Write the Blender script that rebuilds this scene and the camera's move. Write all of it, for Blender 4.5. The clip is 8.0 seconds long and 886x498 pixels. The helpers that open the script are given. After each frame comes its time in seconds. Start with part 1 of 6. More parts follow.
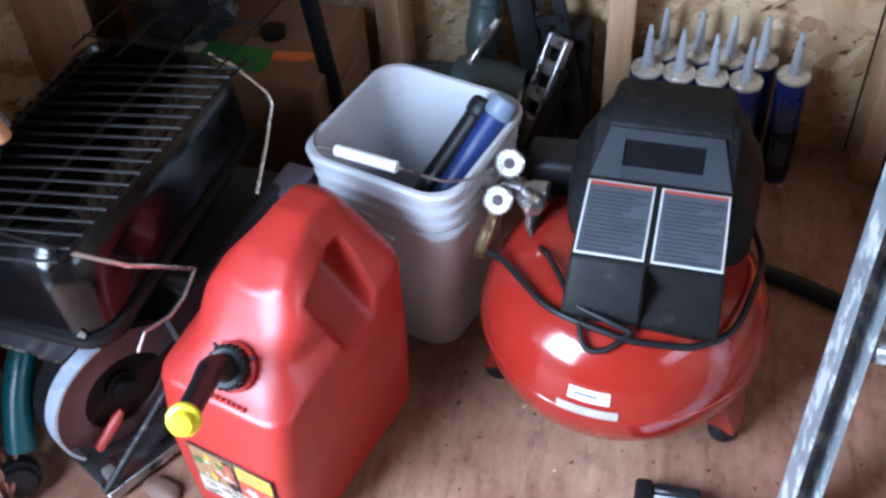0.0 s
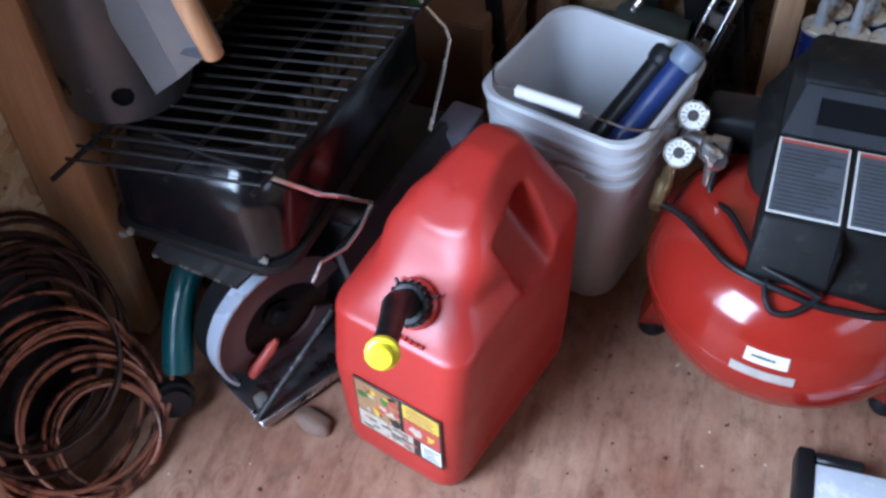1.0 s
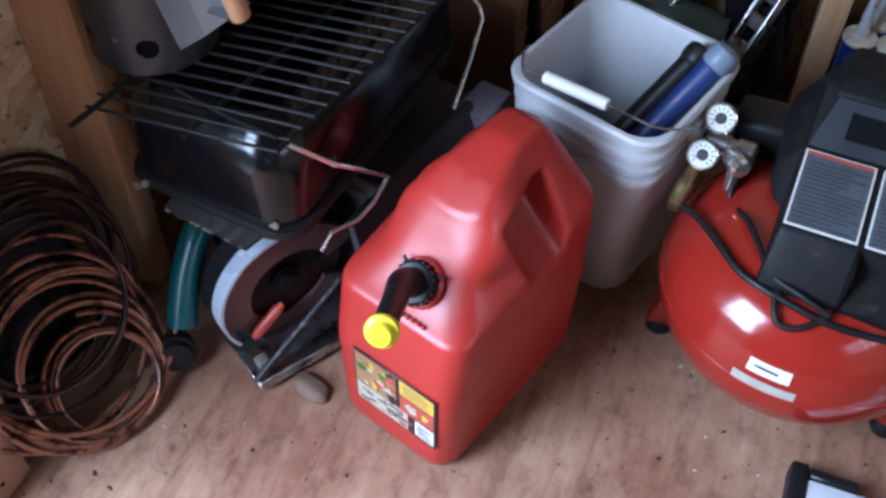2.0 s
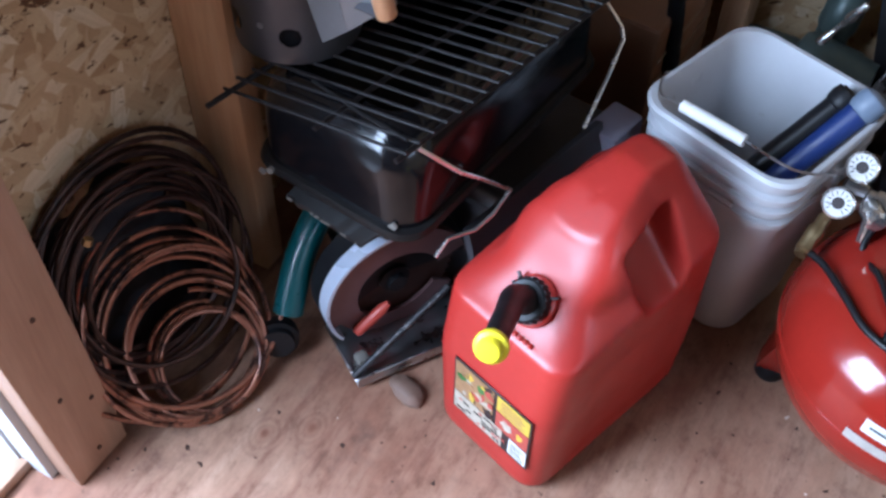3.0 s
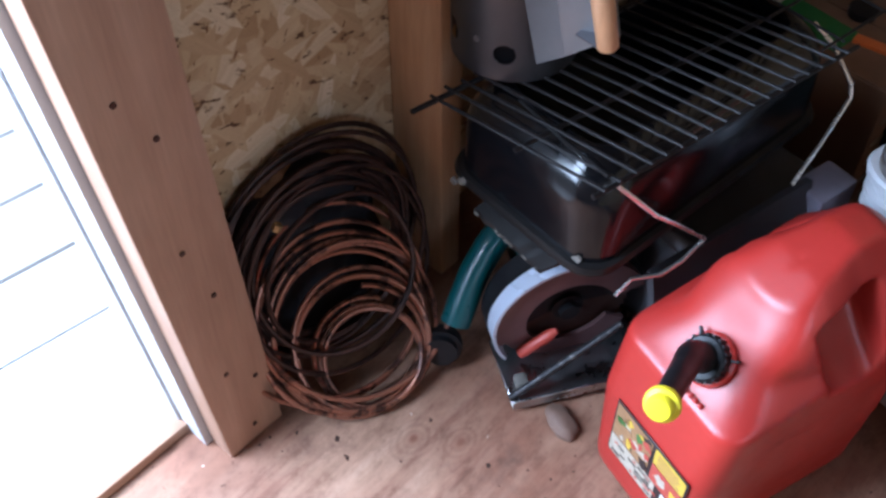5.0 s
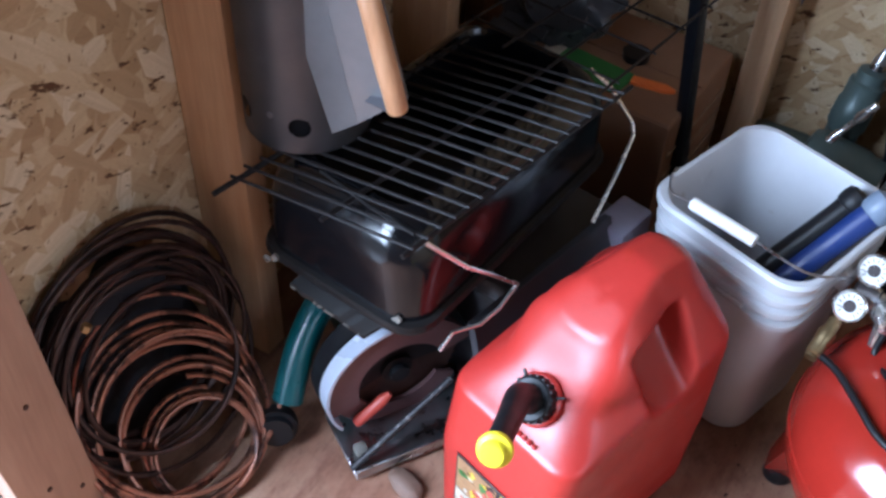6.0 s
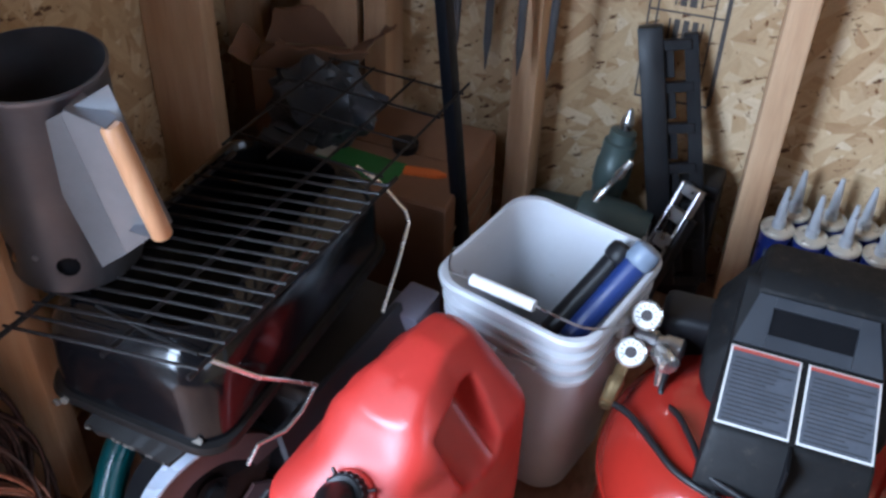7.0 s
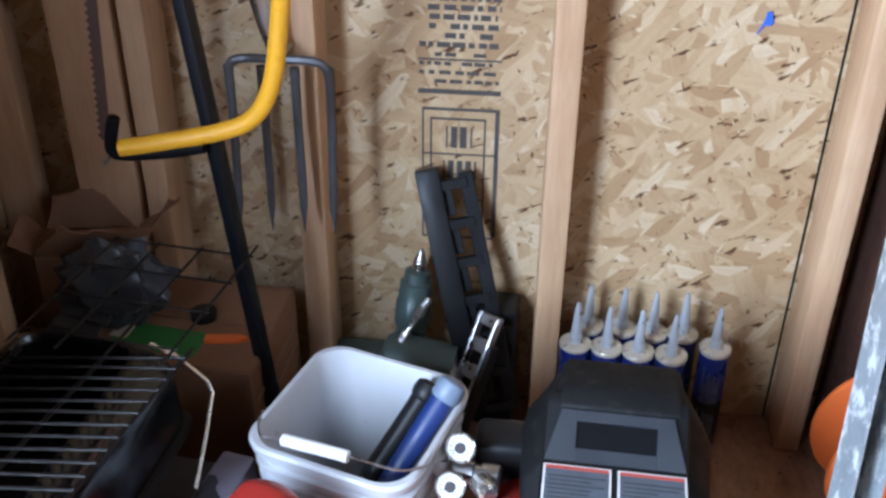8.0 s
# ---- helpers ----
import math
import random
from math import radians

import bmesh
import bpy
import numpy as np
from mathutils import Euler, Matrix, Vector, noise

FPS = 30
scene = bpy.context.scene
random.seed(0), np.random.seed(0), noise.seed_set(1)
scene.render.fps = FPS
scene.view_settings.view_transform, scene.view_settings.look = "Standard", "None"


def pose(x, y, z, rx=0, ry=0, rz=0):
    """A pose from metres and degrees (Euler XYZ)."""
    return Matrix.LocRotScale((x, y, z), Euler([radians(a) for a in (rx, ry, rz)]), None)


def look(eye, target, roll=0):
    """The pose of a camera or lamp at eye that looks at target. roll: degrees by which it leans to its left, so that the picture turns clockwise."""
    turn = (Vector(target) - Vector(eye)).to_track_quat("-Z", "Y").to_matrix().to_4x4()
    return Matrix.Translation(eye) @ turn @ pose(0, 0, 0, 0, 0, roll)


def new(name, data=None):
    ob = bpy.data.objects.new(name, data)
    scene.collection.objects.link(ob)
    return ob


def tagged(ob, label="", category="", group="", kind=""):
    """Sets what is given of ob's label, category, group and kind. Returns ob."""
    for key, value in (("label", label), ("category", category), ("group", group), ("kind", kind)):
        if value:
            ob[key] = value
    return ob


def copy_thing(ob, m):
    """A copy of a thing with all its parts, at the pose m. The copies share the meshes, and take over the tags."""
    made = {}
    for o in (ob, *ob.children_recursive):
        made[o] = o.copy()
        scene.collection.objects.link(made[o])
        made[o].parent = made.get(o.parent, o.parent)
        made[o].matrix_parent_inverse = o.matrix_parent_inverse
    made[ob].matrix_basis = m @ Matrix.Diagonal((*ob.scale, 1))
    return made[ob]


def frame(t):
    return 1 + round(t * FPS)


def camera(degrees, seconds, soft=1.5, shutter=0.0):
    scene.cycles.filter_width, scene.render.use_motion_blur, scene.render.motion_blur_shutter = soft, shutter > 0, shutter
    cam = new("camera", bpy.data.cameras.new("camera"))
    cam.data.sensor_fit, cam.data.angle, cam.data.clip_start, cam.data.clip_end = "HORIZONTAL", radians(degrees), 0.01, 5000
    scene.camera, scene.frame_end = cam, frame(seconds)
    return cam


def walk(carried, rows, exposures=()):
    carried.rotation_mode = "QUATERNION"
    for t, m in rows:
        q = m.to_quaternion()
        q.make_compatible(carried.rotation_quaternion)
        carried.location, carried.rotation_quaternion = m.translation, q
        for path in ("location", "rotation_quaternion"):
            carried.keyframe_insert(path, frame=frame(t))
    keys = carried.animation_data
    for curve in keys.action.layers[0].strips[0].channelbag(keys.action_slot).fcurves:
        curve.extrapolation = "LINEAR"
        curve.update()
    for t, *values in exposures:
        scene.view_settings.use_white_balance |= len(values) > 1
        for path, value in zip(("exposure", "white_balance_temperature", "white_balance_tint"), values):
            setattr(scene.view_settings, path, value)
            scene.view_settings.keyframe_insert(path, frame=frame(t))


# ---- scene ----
cam = camera(45.8, 8.0, soft=2.8)

PATH = [
    (0, (0.211, 0.211, 1.237), (-0.137, 1.56, -0.197), -4.1),
    (0.2, (0.214, 0.206, 1.226), (-0.195, 1.485, -0.256), -6.6),
    (0.4, (0.182, 0.194, 1.222), (-0.238, 1.429, -0.294), -6.7),
    (0.7, (0.129, 0.189, 1.227), (-0.271, 1.443, -0.279), -4.5),
    (1, (0.05, 0.182, 1.219), (-0.368, 1.446, -0.274), -3.0),
    (2.3, (0.059, 0.205, 1.225), (-0.405, 1.394, -0.315), 2.3),
    (2.5, (0.054, 0.204, 1.222), (-0.454, 1.38, -0.314), 2.3),
    (3, (0.028, 0.207, 1.218), (-0.581, 1.343, -0.311), 1.5),
    (3.5, (-0.005, 0.223, 1.204), (-0.765, 1.252, -0.333), 0.6),
    (4, (-0.033, 0.224, 1.198), (-0.881, 1.143, -0.363), 2.2),
    (4.2, (-0.03, 0.214, 1.201), (-0.908, 1.097, -0.364), 1.1),
    (5.3, (-0.01, 0.229, 1.222), (-0.849, 1.265, -0.269), -0.4),
    (5.5, (-0.014, 0.217, 1.21), (-0.795, 1.337, -0.252), 1.1),
    (6, (0.01, 0.231, 1.221), (-0.656, 1.452, -0.216), 2.7),
    (6.5, (0.029, 0.238, 1.237), (-0.509, 1.573, -0.151), 4.0),
    (7, (0.067, 0.238, 1.245), (-0.363, 1.698, -0.053), 2.0),
    (7.5, (0.089, 0.24, 1.252), (-0.215, 1.818, 0.061), -0.7),
    (8, (0.107, 0.231, 1.263), (-0.039, 1.916, 0.195), 0.7),
]
walk(cam, [(t, look(eye, target, roll)) for t, eye, target, roll in PATH],
     exposures=[(0, 0.05, 5350, 14), (0.5, -0.25, 5350, 14), (1, -0.5, 5350, 14), (2.5, -0.55, 5350, 14), (3, -0.4, 5350, 14), (4, -0.2, 5350, 14), (5.5, -0.48, 5350, 14), (6, 0.0, 5400, 14), (6.5, 0.1, 5450, 13), (7, 0.0, 5450, 13), (8, 0.2, 5500, 13)])

# ---- light ----
world = bpy.data.worlds.new("sky")
scene.world = world
world.use_nodes = True
wn = world.node_tree.nodes
sky = wn.new("ShaderNodeTexSky")
sky.sky_type = 'NISHITA'
sky.sun_disc = False
sky.sun_elevation, sky.sun_rotation = radians(62), radians(-75)
wn["Background"].inputs["Strength"].default_value = 0.15
world.node_tree.links.new(sky.outputs["Color"], wn["Background"].inputs["Color"])

sun = new("sun", bpy.data.lights.new("sun", "SUN"))
sun.data.energy, sun.data.angle, sun.data.color = 5.0, radians(10), (1.0, 0.96, 0.91)
sun.matrix_world = look((-2.6, 0.7, 5), (0, 0, 0))

# bright sky in the open doorway, above the part of it that is seen
door_sky = new("doorway_daylight", bpy.data.lights.new("doorway_daylight", "AREA"))
door_sky.data.shape, door_sky.data.size, door_sky.data.size_y = 'RECTANGLE', 1.05, 1.25
door_sky.data.energy, door_sky.data.color = 185.0, (0.78, 0.90, 1.0)
door_sky.matrix_world = look((-1.16, -0.22, 1.28), (0.1, 1.0, 0.55))
# daylight through the window in the side wall
win_sky = new("window_daylight", bpy.data.lights.new("window_daylight", "AREA"))
win_sky.data.shape, win_sky.data.size, win_sky.data.size_y = 'RECTANGLE', 1.2, 0.6
win_sky.data.spread = radians(95)
win_sky.data.energy, win_sky.data.color = 7.5, (0.80, 0.90, 1.0)
win_sky.matrix_world = look((1.70, -0.2, 1.5), (-0.75, 0.12, 0.45))


# ---- materials ----
def srgb(r, g, b):
    return tuple((c / 12.92 if c <= 0.04045 else ((c + 0.055) / 1.055) ** 2.4) for c in (r, g, b)) + (1.0,)


class Mat:
    """A node material with a Principled shader and short ways to add nodes."""

    def __init__(self, name, color=(0.5, 0.5, 0.5, 1), rough=0.5, metal=0.0, coat=0.0, spec=0.5):
        self.m = bpy.data.materials.new(name)
        self.m.use_nodes = True
        self.t = self.m.node_tree
        self.b = self.t.nodes["Principled BSDF"]
        self.b.inputs["Base Color"].default_value = color
        self.b.inputs["Roughness"].default_value = rough
        self.b.inputs["Metallic"].default_value = metal
        self.b.inputs["Coat Weight"].default_value = coat
        self.b.inputs["Coat Roughness"].default_value = 0.08
        self.b.inputs["Specular IOR Level"].default_value = spec
        self.co = self.t.nodes.new("ShaderNodeTexCoord").outputs["Object"]

    def put(self, socket, value):
        if hasattr(value, "links"):
            self.t.links.new(value, socket)
        else:
            socket.default_value = value

    def mapping(self, scale=(1, 1, 1), rot=(0, 0, 0), loc=(0, 0, 0), src=None):
        n = self.t.nodes.new("ShaderNodeMapping")
        self.t.links.new(src or self.co, n.inputs["Vector"])
        n.inputs["Scale"].default_value, n.inputs["Location"].default_value = scale, loc
        n.inputs["Rotation"].default_value = [radians(a) for a in rot]
        return n.outputs["Vector"]

    def noise(self, scale=10.0, detail=4.0, rough=0.55, src=None, distort=0.0):
        n = self.t.nodes.new("ShaderNodeTexNoise")
        self.t.links.new(src or self.co, n.inputs["Vector"])
        for k, v in (("Scale", scale), ("Detail", detail), ("Roughness", rough), ("Distortion", distort)):
            n.inputs[k].default_value = v
        return n.outputs["Fac"]

    def voronoi(self, scale=10.0, src=None, feature='F1', out="Color"):
        n = self.t.nodes.new("ShaderNodeTexVoronoi")
        n.feature = feature
        self.t.links.new(src or self.co, n.inputs["Vector"])
        n.inputs["Scale"].default_value = scale
        return n.outputs[out]

    def wave(self, scale=5.0, distort=4.0, src=None, detail=2.0, kind='BANDS', axis='X'):
        n = self.t.nodes.new("ShaderNodeTexWave")
        n.wave_type = kind
        if kind == 'BANDS':
            n.bands_direction = axis
        self.t.links.new(src or self.co, n.inputs["Vector"])
        n.inputs["Scale"].default_value, n.inputs["Distortion"].default_value = scale, distort
        n.inputs["Detail"].default_value = detail
        return n.outputs["Fac"]

    def ramp(self, fac, stops):
        n = self.t.nodes.new("ShaderNodeValToRGB")
        self.t.links.new(fac, n.inputs["Fac"])
        e = n.color_ramp.elements
        while len(e) < len(stops):
            e.new(0.5)
        for el, (p, c) in zip(e, stops):
            el.position, el.color = p, (c if len(c) == 4 else (*c, 1))
        return n.outputs["Color"]

    def step(self, fac, a, b):
        if a > b:
            return self.ramp(fac, [(b, (1, 1, 1, 1)), (a, (0, 0, 0, 1))])
        return self.ramp(fac, [(a, (0, 0, 0, 1)), (b, (1, 1, 1, 1))])

    def mix(self, fac, a, b, kind='MIX'):
        n = self.t.nodes.new("ShaderNodeMix")
        n.data_type, n.blend_type = 'RGBA', kind
        self.put(n.inputs[0], fac)
        self.put(n.inputs[6], a)
        self.put(n.inputs[7], b)
        return n.outputs[2]

    def sep(self, src):
        n = self.t.nodes.new("ShaderNodeSeparateColor")
        self.t.links.new(src, n.inputs[0])
        return n.outputs

    def random(self):
        return self.t.nodes.new("ShaderNodeObjectInfo").outputs["Random"]

    def color(self, c):
        self.put(self.b.inputs["Base Color"], c)
        return self

    def rough(self, r):
        self.put(self.b.inputs["Roughness"], r)
        return self

    def bump(self, height, strength=0.3, dist=0.002):
        n = self.t.nodes.new("ShaderNodeBump")
        n.inputs["Strength"].default_value, n.inputs["Distance"].default_value = strength, dist
        self.t.links.new(height, n.inputs["Height"])
        self.t.links.new(n.outputs["Normal"], self.b.inputs["Normal"])
        return self


def g(v):
    return (v, v, v, 1)


def osb_material(name, axis):
    """Strand board: layers of long flakes lying at many angles in the plane across the given axis."""
    m = Mat(name, rough=0.62, spec=0.3)
    col = None
    hts = None
    flakes = [(15, 0), (75, 1), (-40, 2), (110, 3), (-10, 4), (50, 5)]
    pale = [(0.0, srgb(.67, .53, .38)), (0.2, srgb(.76, .64, .49)), (0.5, srgb(.82, .72, .57)), (0.8, srgb(.86, .77, .63)), (1.0, srgb(.93, .87, .76))]
    warp = m.noise(9, 2)
    for ang, i in flakes:
        rot = (ang, 0, 0) if axis == 'X' else (0, ang, 0)
        base = m.mapping((1, 1, 1), rot, (i * 3.1, i * 1.7, i * 2.3))
        long = (1, 15, 52) if axis == 'X' else (15, 1, 52)
        flat = m.mapping(long, (0, 0, 0), (0, 0, 0), base)
        n = m.t.nodes.new("ShaderNodeVectorMath")
        n.operation = 'MULTIPLY'
        n.inputs[1].default_value = (0.0, 1, 1) if axis == 'X' else (1, 0.0, 1)
        m.t.links.new(flat, n.inputs[0])
        v = m.voronoi(1.0, n.outputs[0])
        r, gg, b = m.sep(v)[:3]
        c = m.ramp(r, pale)
        grain = m.noise(1.0, 4, 0.7, m.mapping((1, 0.5, 2.4) if axis == 'X' else (0.5, 1, 2.4), src=n.outputs[0]))
        c = m.mix(0.45, c, m.ramp(grain, [(0.3, srgb(.72, .66, .60)), (0.7, g(1.0))]), 'MULTIPLY')
        if col is None:
            col, hts = c, r
        else:
            k = m.step(gg, 0.63, 0.66)
            col = m.mix(k, col, c)
            hts = m.mix(k, hts, r)
    col = m.mix(0.26, col, srgb(.79, .68, .53))
    # short dark strands and bark
    rot = (25, 0, 0) if axis == 'X' else (0, 25, 0)
    base = m.mapping((1, 1, 1), rot)
    sp = m.noise(26, 3, 0.6, m.mapping((1, 1, 2.6), src=base))
    col = m.mix(m.step(sp, 0.62, 0.68), col, srgb(.36, .24, .14))
    sp2 = m.noise(48, 2, 0.6, m.mapping((1, 2.2, 1) if axis == 'X' else (2.2, 1, 1), src=base))
    col = m.mix(m.step(sp2, 0.66, 0.72), col, srgb(.45, .30, .17))
    fine = m.noise(160, 3, 0.7, m.mapping((1, 1, 4), src=base))
    col = m.mix(0.25, col, m.ramp(fine, [(0.3, g(.35)), (0.7, g(.95))]), 'MULTIPLY')
    big = m.noise(3, 3)
    col = m.mix(0.5, col, m.ramp(big, [(0.3, srgb(.86, .80, .72)), (0.7, g(1.0))]), 'MULTIPLY')
    m.color(col)
    m.bump(m.mix(0.3, hts, fine), 0.5, 0.003)
    return m.m


def wood_material(name, dark, mid, light, axis='Z', rough=0.55, knots=True):
    m = Mat(name, rough=rough, spec=0.35)
    st = {'Z': (9, 9, 0.6), 'Y': (9, 0.6, 9), 'X': (0.6, 9, 9)}[axis]
    info = m.t.nodes.new("ShaderNodeObjectInfo")
    add = m.t.nodes.new("ShaderNodeVectorMath")
    add.operation = 'ADD'
    m.t.links.new(m.co, add.inputs[0])
    sc = m.t.nodes.new("ShaderNodeVectorMath")
    sc.operation = 'SCALE'
    cx = m.t.nodes.new("ShaderNodeCombineXYZ")
    for k in range(3):
        m.t.links.new(info.outputs["Random"], cx.inputs[k])
    m.t.links.new(cx.outputs[0], sc.inputs[0])
    sc.inputs["Scale"].default_value = 7.0
    m.t.links.new(sc.outputs[0], add.inputs[1])
    p = m.mapping(st, src=add.outputs[0])
    gr = m.noise(1.6, 3, 0.6, p, 2.0)
    n2 = m.noise(5, 5, 0.65, p)
    fine = m.noise(30, 3, 0.7, p)
    c = m.ramp(m.mix(0.55, gr, n2), [(0.2, dark), (0.5, mid), (0.8, light)])
    c = m.mix(0.3, c, m.ramp(fine, [(0.3, g(.55)), (0.7, g(1))]), 'MULTIPLY')
    if knots:
        kp = {'Z': (1, 1, .55), 'Y': (1, .55, 1), 'X': (.55, 1, 1)}[axis]
        kd = m.voronoi(5.0, m.mapping(kp, src=add.outputs[0]), 'F1', "Distance")
        c = m.mix(m.step(kd, 0.10, 0.055), c, srgb(.40, .24, .13))
    blot = m.noise(4, 3)
    c = m.mix(0.4, c, m.ramp(blot, [(0.35, srgb(.80, .74, .68)), (0.65, g(1))]), 'MULTIPLY')
    m.color(c)
    m.bump(m.mix(0.5, n2, fine), 0.25, 0.0015)
    return m.m


def plain(name, color, rough=0.5, metal=0.0, coat=0.0, vary=0.25, scale=14.0, bump=0.0, smudge=0.12, dirt=None, dirt_amount=0.62, spec=0.5):
    """Paint, plastic or metal with faint mottling, smudged gloss and, if asked, dirt."""
    m = Mat(name, color, rough, metal, coat, spec)
    n = m.noise(scale, 5, 0.6)
    f = m.noise(scale * 9, 3, 0.6)
    c = m.mix(vary, color, m.mix(0.35, m.ramp(n, [(0.3, g(.45)), (0.7, g(1.25))]), m.ramp(f, [(0.3, g(.6)), (0.7, g(1.2))])), 'MULTIPLY')
    if dirt:
        d = m.noise(scale * 2.3, 6, 0.68)
        c = m.mix(m.step(d, dirt_amount, dirt_amount + 0.09), c, dirt)
    m.color(c)
    m.rough(m.ramp(m.noise(scale * 1.7, 4), [(0.3, g(max(0.03, rough - smudge))), (0.7, g(min(1, rough + smudge)))]))
    if bump:
        m.bump(f, bump, 0.001)
    return m.m


def floor_material():
    m = Mat("floor_plywood", rough=0.6, spec=0.35)
    p = m.mapping((7, 0.75, 1), (0, 0, 14))
    gr = m.noise(2.2, 4, 0.6, p, 1.5)
    n = m.noise(5, 6, 0.7, p)
    c = m.ramp(m.mix(0.6, gr, n), [(0.25, srgb(.48, .35, .28)), (0.5, srgb(.63, .49, .40)), (0.75, srgb(.72, .59, .50))])
    stain = m.noise(3.2, 5, 0.6)
    c = m.mix(m.step(stain, 0.42, 0.62), c, m.mix(0.6, c, srgb(.46, .27, .20)))
    streak = m.noise(6, 5, 0.7, m.mapping((5, 0.6, 1), (0, 0, 14), (4, 2, 0)))
    c = m.mix(m.step(streak, 0.52, 0.66), c, m.mix(0.45, c, srgb(.40, .24, .19)))
    mud = m.noise(11, 6, 0.7)
    c = m.mix(m.step(mud, 0.56, 0.75), c, srgb(.46, .34, .28))
    # knots with growth rings at a few places
    bend = m.noise(14, 3, 0.6)
    for kx, ky, size in ((-0.505, 0.717, 0.030), (-0.455, 0.755, 0.026), (-0.441, 0.626, 0.022), (-0.20, 0.62, 0.028), (0.02, 0.86, 0.025), (0.34, 0.70, 0.03), (-0.62, 0.42, 0.03)):
        d = m.t.nodes.new("ShaderNodeVectorMath")
        d.operation = 'DISTANCE'
        m.t.links.new(m.mapping((1.0, 0.75, 0.0)), d.inputs[0])
        d.inputs[1].default_value = (kx, ky * 0.75, 0)
        w = m.t.nodes.new("ShaderNodeMath")
        w.operation = 'MULTIPLY_ADD'
        m.t.links.new(bend, w.inputs[0])
        w.inputs[1].default_value = 0.012
        m.t.links.new(d.outputs["Value"], w.inputs[2])
        sn = m.t.nodes.new("ShaderNodeMath")
        sn.operation = 'PINGPONG'
        m.t.links.new(w.outputs[0], sn.inputs[0])
        sn.inputs[1].default_value = 0.004
        ring = m.step(sn.outputs[0], 0.0015, 0.0035)
        mask = m.step(w.outputs[0], size + 0.012, size - 0.004)
        c = m.mix(mask, c, m.mix(ring, m.mix(0.35, c, srgb(.42, .28, .22)), c))
        c = m.mix(m.step(w.outputs[0], 0.014, 0.009), c, srgb(.46, .30, .23))
    dk = m.noise(70, 2, 0.5)
    c = m.mix(m.step(dk, 0.70, 0.735), c, srgb(.22, .14, .10))
    sp = m.noise(52, 2, 0.5, m.mapping((1, 1, 1), loc=(5, 3, 1)))
    c = m.mix(m.step(sp, 0.745, 0.77), c, srgb(.84, .76, .70))
    m.color(c)
    scuff = m.noise(22, 6, 0.75, m.mapping((1.6, 1, 1), (0, 0, 40)))
    c2 = m.mix(0.55, c, m.ramp(scuff, [(0.32, srgb(.62, .54, .50)), (0.5, g(.92)), (0.7, g(1.25))]), 'MULTIPLY')
    m.color(c2)
    m.rough(m.ramp(n, [(0.3, g(.48)), (0.7, g(.70))]))
    m.bump(m.mix(0.5, scuff, mud), 0.5, 0.002)
    return m.m


OSB_X = osb_material("strand_board_side", 'X')
OSB_Y = osb_material("strand_board_back", 'Y')
PINE = wood_material("pine_stud", srgb(.70, .54, .41), srgb(.81, .67, .53), srgb(.88, .76, .63))
PINE_POST = wood_material("pine_door_post", srgb(.60, .46, .38), srgb(.69, .55, .46), srgb(.75, .62, .53), knots=False)
PINE_Y = wood_material("pine_sill", srgb(.58, .45, .36), srgb(.68, .55, .46), srgb(.74, .62, .53), 'Y')
# for the unseen ceiling only, dark so that little light bounces
PINE_DARK = wood_material("dark_unseen_boards", srgb(.26, .21, .17), srgb(.34, .28, .23), srgb(.40, .33, .27), 'X')
HANDLE_WOOD = wood_material("turned_wood", srgb(.64, .45, .32), srgb(.75, .56, .41), srgb(.81, .64, .50), 'Z', 0.38, False)
FLOOR = floor_material()
WHITE_PAINT = plain("white_siding", (0.50, 0.50, 0.50, 1), 0.55, vary=0.15)
GROUND = plain("pale_concrete", (0.55, 0.53, 0.5, 1), 0.9, vary=0.3, scale=4)
CAN_RED = plain("red_fuel_plastic", (0.40, 0.028, 0.021, 1), 0.35, vary=0.28, scale=9, bump=0.15, smudge=0.07, dirt=srgb(.62, .17, .12), dirt_amount=0.64)
TANK_RED = plain("red_enamel", (0.28, 0.018, 0.011, 1), 0.15, coat=0.3, vary=0.25, scale=9, smudge=0.05, dirt=srgb(.40, .16, .12), dirt_amount=0.66)
BLACK_PLASTIC = plain("black_plastic", (0.009, 0.009, 0.0105, 1), 0.44, vary=0.3, spec=0.28)
SHROUD = plain("charcoal_shroud_plastic", (0.006, 0.006, 0.0065, 1), 0.62, vary=0.6, scale=24, bump=0.35, dirt=srgb(.15, .135, .12), dirt_amount=0.58, spec=0.22)
SHROUD_GREY = plain("slate_grey_panel", (0.021, 0.024, 0.030, 1), 0.5, vary=0.25, bump=0.15)
VOID_BLACK = plain("black_recess", (0.004, 0.004, 0.005, 1), 0.7, vary=0.1, spec=0.1)
ENAMEL = plain("black_grill_enamel", (0.004, 0.004, 0.005, 1), 0.17, vary=0.4, scale=20, smudge=0.05, dirt=srgb(.11, .10, .09), dirt_amount=0.68, spec=0.45)
GREASY = plain("greasy_black_steel", (0.008, 0.007, 0.007, 1), 0.5, vary=0.5, scale=24, bump=0.4, dirt=srgb(.36, .33, .29), dirt_amount=0.74, spec=0.3)
WIRE = plain("sooty_grate_wire", (0.008, 0.006, 0.006, 1), 0.48, metal=0.1, vary=0.6, scale=30, dirt=srgb(.15, .09, .07), dirt_amount=0.6, spec=0.30)
CHROME = plain("chrome_wire", (0.74, 0.73, 0.71, 1), 0.22, metal=0.92, vary=0.3, scale=25, dirt=srgb(.34, .24, .21), dirt_amount=0.68)
STEEL = plain("worn_steel", (0.48, 0.48, 0.49, 1), 0.32, metal=1.0, vary=0.4, scale=22)
